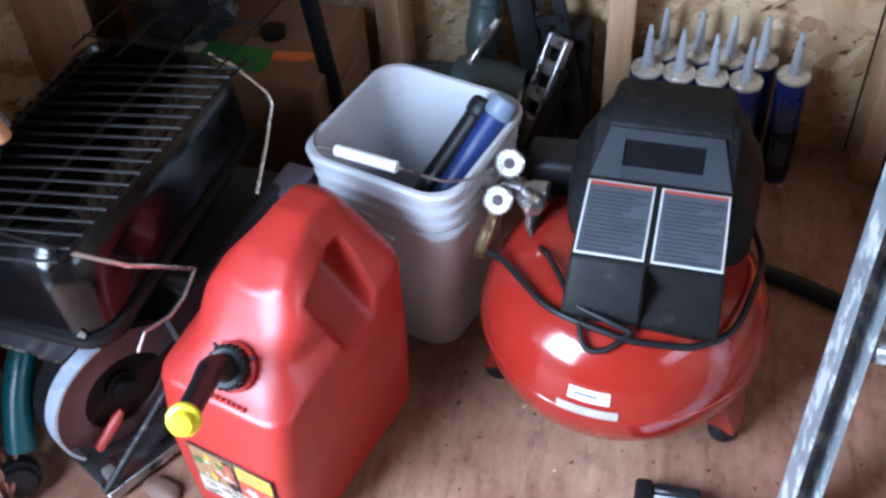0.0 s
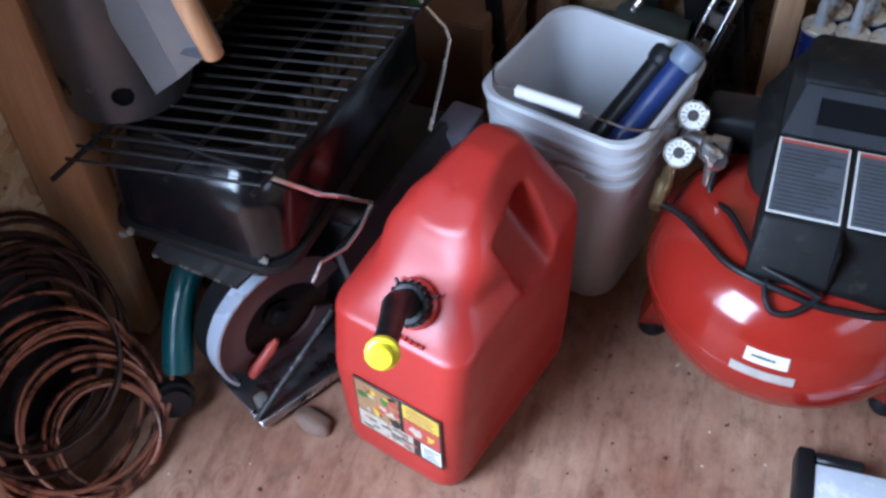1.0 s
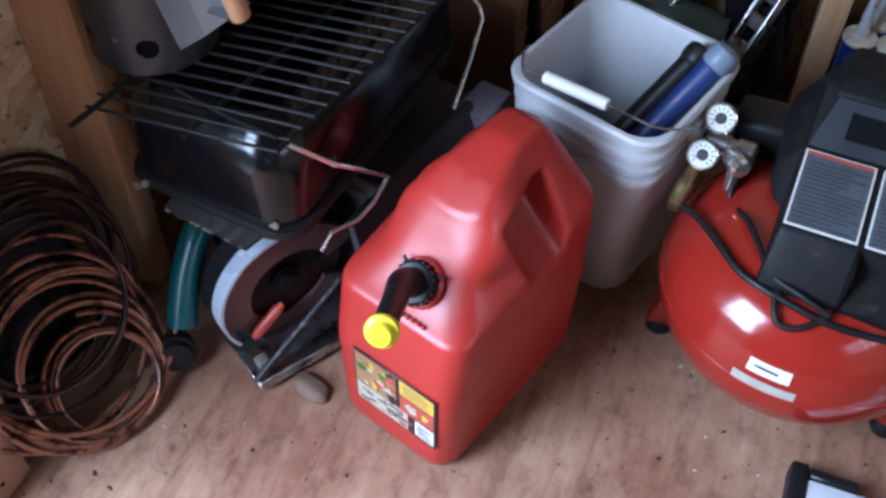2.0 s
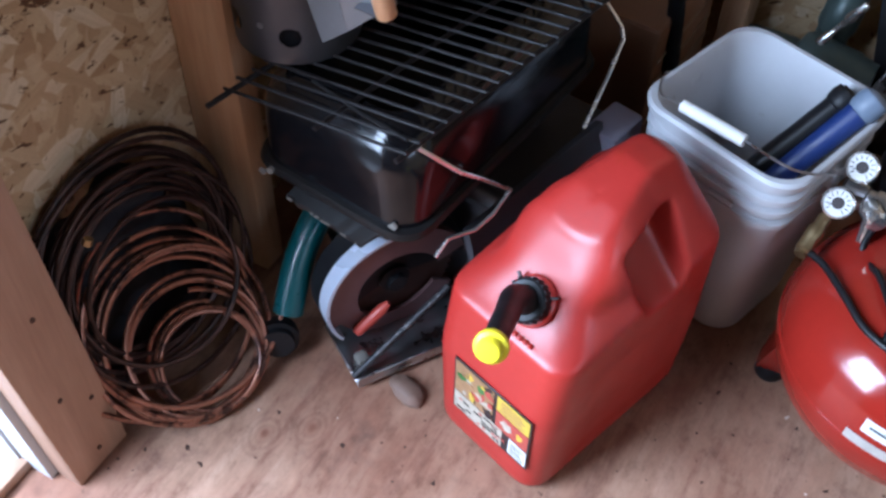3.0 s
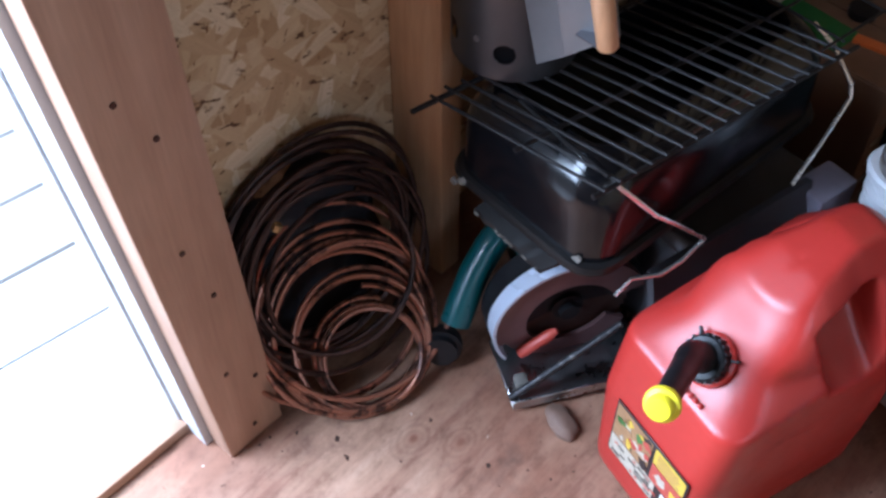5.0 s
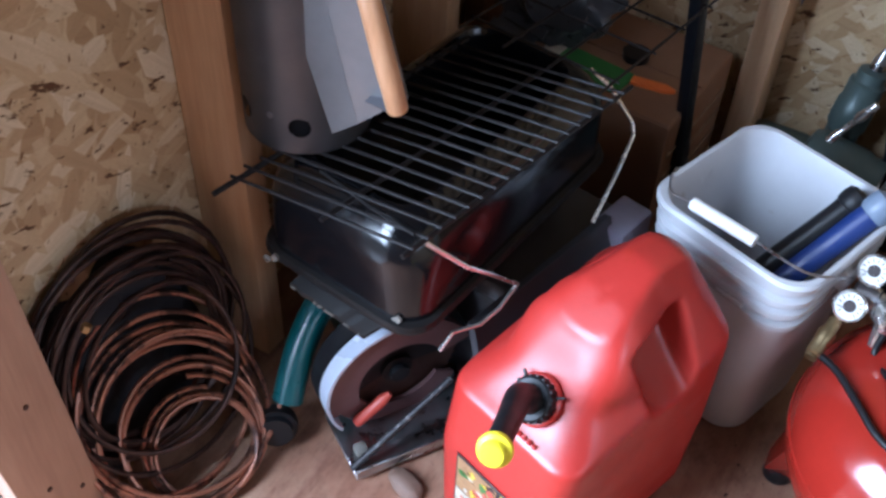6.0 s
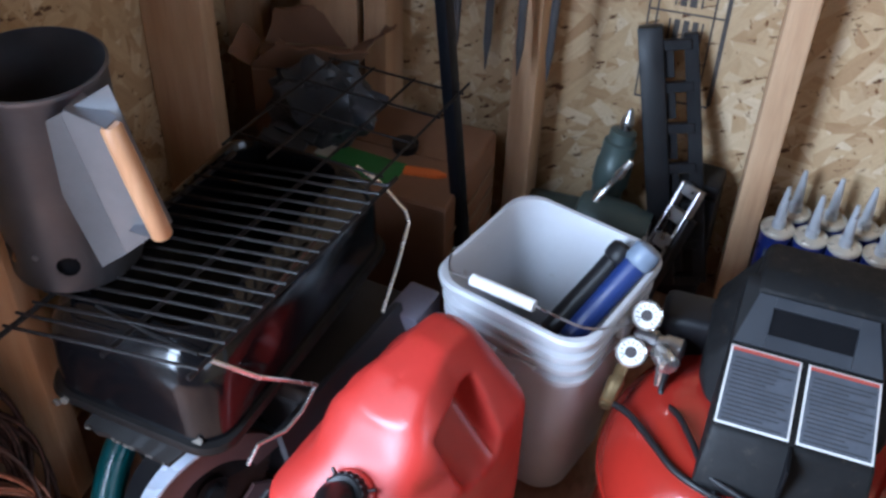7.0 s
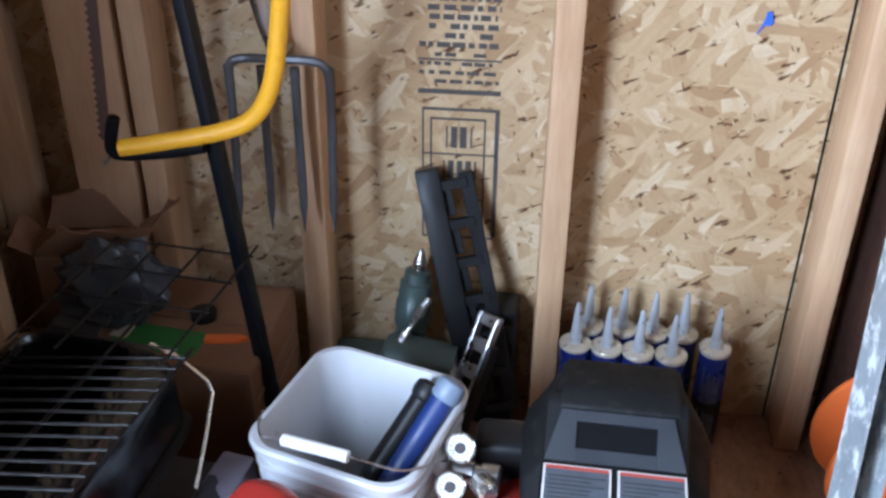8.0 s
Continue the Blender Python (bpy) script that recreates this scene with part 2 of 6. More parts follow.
ZINC = plain("dull_galvanised_steel", (0.17, 0.165, 0.175, 1), 0.42, metal=0.75, vary=0.28, scale=9, bump=0.05)
ZINC_PALE = plain("pale_sheet_steel", (0.20, 0.20, 0.208, 1), 0.42, metal=0.65, vary=0.3, scale=8)
BRASS = plain("dull_brass", (0.34, 0.25, 0.13, 1), 0.38, metal=0.9, vary=0.4, scale=40)
COPPER = plain("copper_tube", (0.30, 0.125, 0.078, 1), 0.40, metal=0.6, vary=0.5, scale=12, dirt=srgb(.24, .15, .12), dirt_amount=0.5)
BUCKET_WHITE = plain("white_bucket_plastic", (0.52, 0.525, 0.55, 1), 0.44, vary=0.14, scale=8, dirt=srgb(.60, .56, .52), dirt_amount=0.66)
WHITE_PLASTIC = plain("white_plastic_grip", (0.82, 0.82, 0.82, 1), 0.4, vary=0.1)
NOZZLE = plain("translucent_nozzle", (0.56, 0.58, 0.62, 1), 0.35, vary=0.08)
NOZZLE.node_tree.nodes['Principled BSDF'].inputs['Transmission Weight'].default_value = 0.45
YELLOW = plain("yellow_plastic", (0.78, 0.66, 0.02, 1), 0.4, vary=0.12)
SAW_YELLOW = plain("yellow_tube_paint", (0.72, 0.36, 0.015, 1), 0.36, vary=0.14)
TUBE_BLUE = plain("blue_cartridge", (0.010, 0.020, 0.13, 1), 0.3, vary=0.2)
TIN = plain("cream_tin_end", (0.62, 0.57, 0.48, 1), 0.34, metal=0.35, vary=0.2, scale=40)
BLUE_GRIP = plain("blue_rubber_grip", (0.012, 0.03, 0.14, 1), 0.5, vary=0.3)
GREY_GRIP = plain("blue_grey_end", (0.17, 0.21, 0.28, 1), 0.45, vary=0.25)
TEAL = plain("teal_tool_plastic", (0.005, 0.07, 0.078, 1), 0.36, vary=0.3)
DRILL_GREEN = plain("grey_green_cast_metal", (0.075, 0.105, 0.10, 1), 0.42, metal=0.25, vary=0.25)
GUARD = plain("brown_guard", (0.16, 0.085, 0.085, 1), 0.42, metal=0.3, vary=0.35, scale=20)
GUARD_PALE = plain("pale_guard_edge", (0.56, 0.61, 0.72, 1), 0.32, metal=0.3, vary=0.15)
RUST = plain("dark_rusty_steel", (0.06, 0.028, 0.02, 1), 0.5, metal=0.4, vary=0.5, scale=26)
RED_LEVER = plain("red_lever", (0.45, 0.06, 0.04, 1), 0.45, vary=0.3)
CARD = plain("brown_cardboard", (0.21, 0.105, 0.056, 1), 0.75, vary=0.3, scale=6, bump=0.15)
CARD_PALE = plain("pale_cardboard", (0.24, 0.16, 0.105, 1), 0.75, vary=0.3, scale=6)
FOIL = plain("silver_grey_film", (0.055, 0.058, 0.066, 1), 0.36, metal=0.3, vary=0.6, scale=22, bump=0.6)
GREEN_CARD = plain("green_card", (0.03, 0.16, 0.035, 1), 0.6, vary=0.2)
ORANGE = plain("orange_plastic", (0.75, 0.16, 0.03, 1), 0.45, vary=0.2)
POLE_BLUE = plain("dark_blue_black_paint", (0.005, 0.006, 0.009, 1), 0.45, vary=0.3, spec=0.25)
CASE_GREY = plain("dark_grey_case", (0.045, 0.045, 0.052, 1), 0.5, vary=0.3)
LILAC = plain("pale_lilac_plastic", (0.20, 0.18, 0.225, 1), 0.45, vary=0.2)
ALU = plain("painted_aluminium", (0.30, 0.33, 0.35, 1), 0.42, metal=0.4, vary=0.5, scale=12, dirt=srgb(.85, .86, .85), dirt_amount=0.50)
WHITE_LABEL = plain("white_label", (0.72, 0.71, 0.68, 1), 0.5, vary=0.2, scale=30)
LABEL_GREY = plain("grey_print", (0.085, 0.095, 0.115, 1), 0.55, vary=0.5, scale=35, spec=0.3)
INK = plain("black_ink", (0.07, 0.06, 0.055, 1), 0.7, vary=0.5, scale=60, dirt=srgb(.55, .43, .30), dirt_amount=0.60)
PRINT_RED = plain("red_print", (0.42, 0.07, 0.05, 1), 0.5, vary=0.2)
PRINT_YELLOW = plain("yellow_print", (0.62, 0.42, 0.05, 1), 0.5, vary=0.3, scale=60)
PRINT_GREEN = plain("green_print", (0.06, 0.16, 0.04, 1), 0.5, vary=0.4, scale=60)
PRINT_DARK = plain("dark_print", (0.03, 0.02, 0.02, 1), 0.5, vary=0.4, scale=60)
PRINT_CREAM = plain("cream_print", (0.48, 0.42, 0.33, 1), 0.5, vary=0.6, scale=70)
GLASS = Mat("clear_lens", (0.95, 0.97, 1, 1), 0.06).m
GLASS.node_tree.nodes["Principled BSDF"].inputs["Transmission Weight"].default_value = 1.0


# ---- mesh tools ----
def bm_new():
    return bmesh.new()


def part(name, bm, material, parent=None, label="", smooth=True, m=None):
    """One mesh object from a bmesh, under its thing; flat faces stay flat by angle."""
    bmesh.ops.recalc_face_normals(bm, faces=bm.faces)
    me = bpy.data.meshes.new(name)
    bm.to_mesh(me)
    bm.free()
    me.materials.append(material)
    if smooth:
        me.shade_smooth()
        me.set_sharp_from_angle(angle=radians(38))
    ob = new(name, me)
    if parent is not None:
        ob.parent = parent
    if m is not None:
        ob.matrix_basis = m
    if label:
        tagged(ob, label)
    return ob


def thing(name, m, label, category, group="", kind=""):
    ob = new(name)
    ob.empty_display_size = 0.05
    ob.matrix_basis = m
    return tagged(ob, label, category, group, kind)


def box(bm, x0, x1, y0, y1, z0, z1, bevel=0.0, seg=2, m=None):
    r = bmesh.ops.create_cube(bm, size=1.0, matrix=Matrix.Translation(((x0 + x1) / 2, (y0 + y1) / 2, (z0 + z1) / 2)) @ Matrix.Diagonal((x1 - x0, y1 - y0, z1 - z0, 1)))
    vs = r["verts"]
    if bevel:
        es = list({e for v in vs for e in v.link_edges})
        r2 = bmesh.ops.bevel(bm, geom=es, offset=bevel, segments=seg, affect='EDGES', profile=0.5)
        vs = list({v for f in r2["faces"] for v in f.verts} | {v for v in vs if v.is_valid})
    if m is not None:
        bmesh.ops.transform(bm, matrix=m, verts=vs)
    return bm


def loft(bm, rings, caps=True, closed=True):
    """Skins a list of rings of points, all of one length."""
    rows = [[bm.verts.new(p) for p in ring] for ring in rings]
    n = len(rows[0])
    for a, b in zip(rows, rows[1:]):
        for i in range(n if closed else n - 1):
            j = (i + 1) % n
            bm.faces.new((a[i], a[j], b[j], b[i]))
    if caps:
        bm.faces.new(rows[0][::-1])
        bm.faces.new(rows[-1])
    return rows


def lathe(bm, profile, n=32, m=None, caps=True):
    """Turns a profile of (radius, height) about z."""
    m = m or Matrix.Identity(4)
    loft(bm, [[m @ Vector((r * math.cos(2 * math.pi * k / n), r * math.sin(2 * math.pi * k / n), z)) for k in range(n)] for r, z in profile], caps)
    return bm


def tube(bm, pts, r, n=8, closed=False, taper=None):
    """A round bar along points."""
    pts = [Vector(p) for p in pts]
    rings = []
    up = Vector((0, 0, 1))
    last = None
    for i, p in enumerate(pts):
        if closed:
            d = (pts[(i + 1) % len(pts)] - pts[i - 1]).normalized()
        else:
            d = (pts[min(i + 1, len(pts) - 1)] - pts[max(i - 1, 0)]).normalized()
        if last is None:
            side = d.cross(up if abs(d.z) < 0.95 else Vector((1, 0, 0))).normalized()
        else:
            side = (last - d * last.dot(d)).normalized()
        last = side
        other = d.cross(side)
        rr = r if taper is None else r * taper[i]
        rings.append([p + rr * (math.cos(2 * math.pi * k / n) * side + math.sin(2 * math.pi * k / n) * other) for k in range(n)])
    if closed:
        rings.append(rings[0])
    loft(bm, rings, not closed)
    return bm


def smooth_path(pts, k=6):
    """A Catmull-Rom curve through points."""
    pts = [Vector(p) for p in pts]
    out = []
    for i in range(len(pts) - 1):
        p0, p1, p2, p3 = pts[max(i - 1, 0)], pts[i], pts[i + 1], pts[min(i + 2, len(pts) - 1)]
        for s in range(k):
            t = s / k
            out.append(0.5 * ((2 * p1) + (p2 - p0) * t + (2 * p0 - 5 * p1 + 4 * p2 - p3) * t * t + (3 * p1 - p0 - 3 * p2 + p3) * t ** 3))
    out.append(pts[-1])
    return out


def rounded(x0, x1, y0, y1, r, z, k=6):
    """A rounded rectangle at height z."""
    r = min(r, (x1 - x0) / 2 - 1e-4, (y1 - y0) / 2 - 1e-4)
    out = []
    for cx, cy, a0 in ((x1 - r, y1 - r, 0), (x0 + r, y1 - r, 90), (x0 + r, y0 + r, 180), (x1 - r, y0 + r, 270)):
        for i in range(k + 1):
            a = radians(a0 + 90 * i / k)
            out.append(Vector((cx + r * math.cos(a), cy + r * math.sin(a), z)))
    return out


def along(a, b):
    """A frame at a whose z axis points to b."""
    d = (Vector(b) - Vector(a))
    return Matrix.Translation(a) @ d.to_track_quat('Z', 'Y').to_matrix().to_4x4(), d.length


def rod(bm, a, b, r, n=12, profile=None):
    m, ln = along(a, b)
    lathe(bm, [(rr * r, t * ln) for rr, t in (profile or ((1, 0), (1, 1)))], n, m)
    return bm


def sheet(bm, corners):
    bm.faces.new([bm.verts.new(c) for c in corners])
    return bm


def slab(bm, corners, thick):
    """A thin plate on four corners, thickened along its normal."""
    c = [Vector(p) for p in corners]
    n = (c[1] - c[0]).cross(c[2] - c[0]).normalized() * thick
    loft(bm, [c, [p + n for p in c]])
    return bm


# ---- the shed ----
WX, WY = -0.75, 1.725          # inner faces of the boards on the side and back walls
SX, SY = -0.661, 1.636         # inner faces of the studs
XE, YS, ZC = 1.65, -1.75, 2.25

bm = bm_new()
box(bm, WX - 0.002, XE + 0.05, YS - 0.05, WY + 0.05, -0.02, 0.0)
tagged(part("floor", bm, FLOOR, smooth=False), "worn reddish-brown plywood shed floor with knots and dirt", "floor", kind="structure")

bm = bm_new()
box(bm, -40, 40, -40, 40, -0.21, -0.192)
tagged(part("ground", bm, GROUND, smooth=False), "pale bright concrete ground outside the shed", "ground", kind="structure")

wall_w = tagged(new("wall_west"), "strand board side wall with pine studs and an open doorway", "wall", kind="structure")
bm = bm_new()
DY0, DY1, DZ = -0.5, 0.535, 1.95
box(bm, WX - 0.012, WX, DY1 + 0.068, WY, -0.02, ZC)
box(bm, WX - 0.012, WX, YS, DY0, -0.02, ZC)
box(bm, WX - 0.012, WX, DY0, DY1, DZ, ZC)
part("board", bm, OSB_X, wall_w, smooth=False)


def stud(parent, x0, x1, y0, y1, z0=0.0, z1=ZC, mat=None, lean=0.0):
    b = bm_new()
    box(b, x0, x1, y0, y1, z0, z1, 0.003, 2)
    return part("stud", b, mat or PINE, parent)


stud(wall_w, WX + 0.002, SX, 0.945, 0.985)
stud(wall_w, WX + 0.002, SX + 0.012, 1.418, 1.458)
stud(wall_w, WX + 0.002, SX - 0.02, 1.66, 1.70)
stud(wall_w, WX + 0.002, SX, -0.62, -0.58)
stud(wall_w, WX + 0.002, SX, -1.1, -1.06)
# the door post leans a little towards the opening and widens upwards
bm = bm_new()
POST = ((0.0, 0.538, 0.626), (0.35, 0.5145, 0.614), (0.75, 0.4870, 0.601), (ZC, 0.455, 0.575))
loft(bm, [[Vector((x, y, z)) for x, y in ((SX - 0.036, ya), (SX + 0.002, ya), (SX + 0.002, yb), (SX - 0.036, yb))] for z, ya, yb in POST])
bmesh.ops.bevel(bm, geom=list(bm.edges), offset=0.003, segments=2, affect='EDGES', profile=0.5)
part("post", bm, PINE_POST, wall_w, "pinkish pine door post with nail heads")
# white casing outside the post, with a groove
for x0, x1, dy in ((WX + 0.008, SX - 0.038, 0.010), (WX - 0.030, WX + 0.0065, 0.014)):
    bm = bm_new()
    loft(bm, [[Vector((x, y, z)) for x, y in ((x0, ya - dy), (x1, ya - dy), (x1, yb), (x0, yb))] for z, ya, yb in POST])
    part("casing", bm, WHITE_PAINT, wall_w, "white door casing")
bm = bm_new()
for y, z in ((0.582, 0.035), (0.562, 0.172), (0.600, 0.128), (0.574, 0.315), (0.552, 0.405), (0.560, 0.56), (0.530, 0.62)):
    rod(bm, (SX + 0.001, y, z), (SX + 0.0035, y, z), 0.0035, 8)
part("nail", bm, RUST, wall_w)
bm = bm_new()
box(bm, WX - 0.004, WX + 0.018, DY0, 0.60, 0.001, 0.020, 0.003)
tagged(part("door_sill", bm, PINE_Y), "pale wooden sill of the open doorway", "door sill", kind="structure")

wall_n = tagged(new("wall_north"), "strand board back wall with pine studs and printed stamp", "wall", kind="structure")
bm = bm_new()
box(bm, WX, XE, WY, WY + 0.012, -0.02, ZC)
part("board", bm, OSB_Y, wall_n, smooth=False)
for x0, x1 in ((-0.243, -0.202), (0.138, 0.180), (0.568, 0.608), (0.98, 1.02), (1.39, 1.43)):
    stud(wall_n, x0, x1, SY, WY - 0.002)
bm = bm_new()
box(bm, 0.5605, 0.5640, WY - 0.0015, WY, 0.0, ZC)
part("joint", bm, VOID_BLACK, wall_n)
stud(wall_n, -0.598, -0.50, SY, SY + 0.038)
stud(wall_n, -0.49, -0.452, SY, WY - 0.002)

wall_e = tagged(new("wall_east"), "strand board side wall with a paned window", "wall", kind="structure")
bm = bm_new()
for a in ((YS, -0.82, -0.02, ZC), (0.42, WY, -0.02, ZC), (-0.82, 0.42, -0.02, 1.2), (-0.82, 0.42, 1.8, ZC)):
    box(bm, XE, XE + 0.012, a[0], a[1], a[2], a[3])
part("board", bm, OSB_X, wall_e, smooth=False)
wall_s = tagged(new("wall_south"), "strand board front wall", "wall", kind="structure")
bm = bm_new()
box(bm, WX, XE, YS - 0.012, YS, -0.02, ZC)
part("board", bm, OSB_Y, wall_s, smooth=False)
window = tagged(new("window_1"), "white window with small panes", "window", kind="structure")
bm = bm_new()
for y in (-0.82, -0.53, -0.225, 0.08, 0.37):
    box(bm, XE - 0.012, XE + 0.03, y, y + 0.05, 1.2, 1.8)
for z in (1.2, 1.485, 1.76):
    box(bm, XE - 0.008, XE + 0.025, -0.82, 0.42, z, z + 0.04)
part("window_frame", bm, WHITE_PAINT, window, smooth=False)
# ceiling added out of view, kept dark to hold down the bounced light
bm = bm_new()
box(bm, WX - 0.05, XE + 0.05, YS - 0.05, WY + 0.05, ZC, ZC + 0.02)
tagged(part("ceiling", bm, PINE_DARK, smooth=False), "dark board ceiling, added out of view", "ceiling", kind="structure")

# pale boards of the step outside the doorway, laid along the wall
deck = tagged(new("deck"), "pale sunlit boards of a low deck outside the doorway", "deck", kind="structure")
DECK = Matrix.Translation((WX - 0.342, 0.60, 0)) @ Matrix.Rotation(radians(-8.4), 4, 'Z')
for k in range(8):
    bm = bm_new()
    x = -0.162 * k
    end = 0.047 + 0.050 * k
    box(bm, x - 0.1575, x - 0.0045, -1.8, end, -0.175, -0.14, 0.002, 2, DECK)
    box(bm, x - 0.162, x, end + 0.0005, 1.1, -0.175, -0.14, 0, 1, DECK)
    part("deck_board", bm, WHITE_PAINT, deck)
bm = bm_new()
box(bm, -1.25, -0.003, -1.78, 0.04, -0.190, -0.177, 0, 1, DECK)
part("joist", bm, PINE_Y, deck)
bm = bm_new()
box(bm, 0.0, 0.52, -1.8, 1.1, -0.176, -0.1402, 0.002, 2, DECK)
part("edge_board", bm, WHITE_PAINT, deck)
# ---- the fuel can ----
PRINT_TAN = plain("tan_print", (0.34, 0.19, 0.09, 1), 0.5, vary=0.6, scale=70)
CAN_X, CAN_W, CAN_D = 0.004, 0.097, 0.278     # middle, half width, depth
SHOULDER, CROWN = 0.255, 0.400                # nominal heights of shoulder and handle top


def blend(v, table):
    """Smooth value of a table of (position, value) pairs."""
    if v <= table[0][0]:
        return table[0][1]
    for (a, p), (b, q) in zip(table, table[1:]):
        if v <= b:
            k = (v - a) / (b - a)
            return p + (q - p) * k
    return table[-1][1]


def can_height(y, z):
    """The shoulder climbs towards the back, the handle's top rises and then falls."""
    if z <= 0.2:
        return z
    low = 0.258 + 0.17 * max(0.0, y)
    top = blend(y, ((0.0, 0.285), (0.08, 0.350), (0.135, 0.384), (0.19, 0.402), (0.235, 0.399), (0.265, 0.380), (0.285, 0.352)))
    if z <= SHOULDER:
        return z + (low - SHOULDER) * (z - 0.2) / (SHOULDER - 0.2)
    return low + (z - SHOULDER) / (CROWN - SHOULDER) * (top - low)


def can_ring(z):
    """Outline of the can at a nominal height."""
    k = max(0.0, (z - SHOULDER) / (CROWN - SHOULDER))
    w, f, b, r = CAN_W, -0.016 * min(1.0, max(0.0, (SHOULDER - z) / 0.09)), CAN_D, 0.030
    if z < 0.02:
        q = ((0.02 - z) / 0.02) ** 2
        w, f, b = w - 0.010 * q, f + 0.010 * q, b - 0.010 * q
    w = w - 0.008 * max(0.0, 1 - z / 0.15) - (CAN_W - 0.027) * k
    f = f + 0.092 * k
    b = b - 0.018 * k * k
    r = r - 0.008 * k
    pts = rounded(-w, w, f, b, min(r, w * 0.9), z, 6)
    pts = pts[3:] + pts[:4]
    ln = [0.0]
    for p, q in zip(pts, pts[1:]):
        ln.append(ln[-1] + (q - p).length)
    out, j = [], 0
    for i in range(120):
        d = ln[-1] * i / 120
        while ln[j + 1] < d:
            j += 1
        out.append(pts[j].lerp(pts[j + 1], (d - ln[j]) / max(1e-9, ln[j + 1] - ln[j])))
    return out


def can_body():
    """Moulded body with the grip hole cut through under the handle, all edges softened."""
    bm = bm_new()
    rings = [can_ring(z) for z in [0.0, 0.004, 0.009, 0.015, 0.021] + [0.03 + 0.0074 * i for i in range(50)] + [CROWN]]
    last = rings[-1]
    for dz, k in ((0.003, 0.90), (0.005, 0.7), (0.006, 0.4), (0.0062, 0.1)):
        rings.append([Vector((p.x * k, (p.y - 0.175) * (0.975 + 0.025 * k) + 0.175, CROWN + dz)) for p in last])
    for ring in rings:
        for p in ring:
            p.z = can_height(p.y, p.z)
            # wide flat panel pressed into each side
            u, v = (p.y - 0.145) / 0.105, (p.z - 0.13) / 0.095
            if abs(u) < 1 and abs(v) < 1 and abs(p.x) > CAN_W - 0.012:
                p.x -= math.copysign(0.0022 * min(1, 4 * min(1 - abs(u), 1 - abs(v))), p.x)
            # the front end of the handle spreads into the shoulders
            p.x *= 1 + 0.75 * max(0.0, min(1.0, (p.z - 0.30) / 0.06)) * max(0.0, min(1.0, (0.185 - p.y) / 0.085))
            p.x += CAN_X
    loft(bm, rings)
    bmesh.ops.recalc_face_normals(bm, faces=bm.faces)
    me = bpy.data.meshes.new("can_form")
    bm.to_mesh(me)
    bm.free()
    bm = bm_new()
    slot = ((0.122, 0.347), (0.206, 0.364), (0.205, 0.335), (0.136, 0.322))
    mouth = ((0.106, 0.358), (0.220, 0.380), (0.198, 0.258), (0.134, 0.262))
    rings = []
    for sx in (-0.12, -0.06, -0.012, 0.012, 0.06, 0.12):
        k = max(0.0, (abs(sx) - 0.012) / 0.085)
        c = [Vector((CAN_X + sx, a[0] + (b[0] - a[0]) * k, a[1] + (b[1] - a[1]) * k)) for a, b in zip(slot, mouth)]
        ring = []
        for i in range(4):
            p, a, b = c[i], c[i - 1], c[(i + 1) % 4]
            ring += [p.lerp(a, 0.22), p.lerp(a, 0.07).lerp(p.lerp(b, 0.07), 0.5), p.lerp(b, 0.22)]
        rings.append(ring)
    loft(bm, rings)
    bmesh.ops.recalc_face_normals(bm, faces=bm.faces)
    cut_me = bpy.data.meshes.new("grip_form")
    bm.to_mesh(cut_me)
    bm.free()
    form, grip = new("can_form", me), new("grip_form", cut_me)
    mod = form.modifiers.new("grip", 'BOOLEAN')
    mod.operation, mod.object, mod.solver = 'DIFFERENCE', grip, 'EXACT'
    mod = form.modifiers.new("even", 'REMESH')
    mod.mode, mod.voxel_size = 'VOXEL', 0.0032
    mod = form.modifiers.new("soften", 'SMOOTH')
    mod.factor, mod.iterations = 0.5, 20
    bpy.context.view_layer.update()
    done = bpy.data.meshes.new_from_object(form.evaluated_get(bpy.context.evaluated_depsgraph_get()))
    out = bm_new()
    out.from_mesh(done)
    for ob in (form, grip):
        bpy.data.objects.remove(ob)
    for old in (me, cut_me, done):
        bpy.data.meshes.remove(old)
    return out


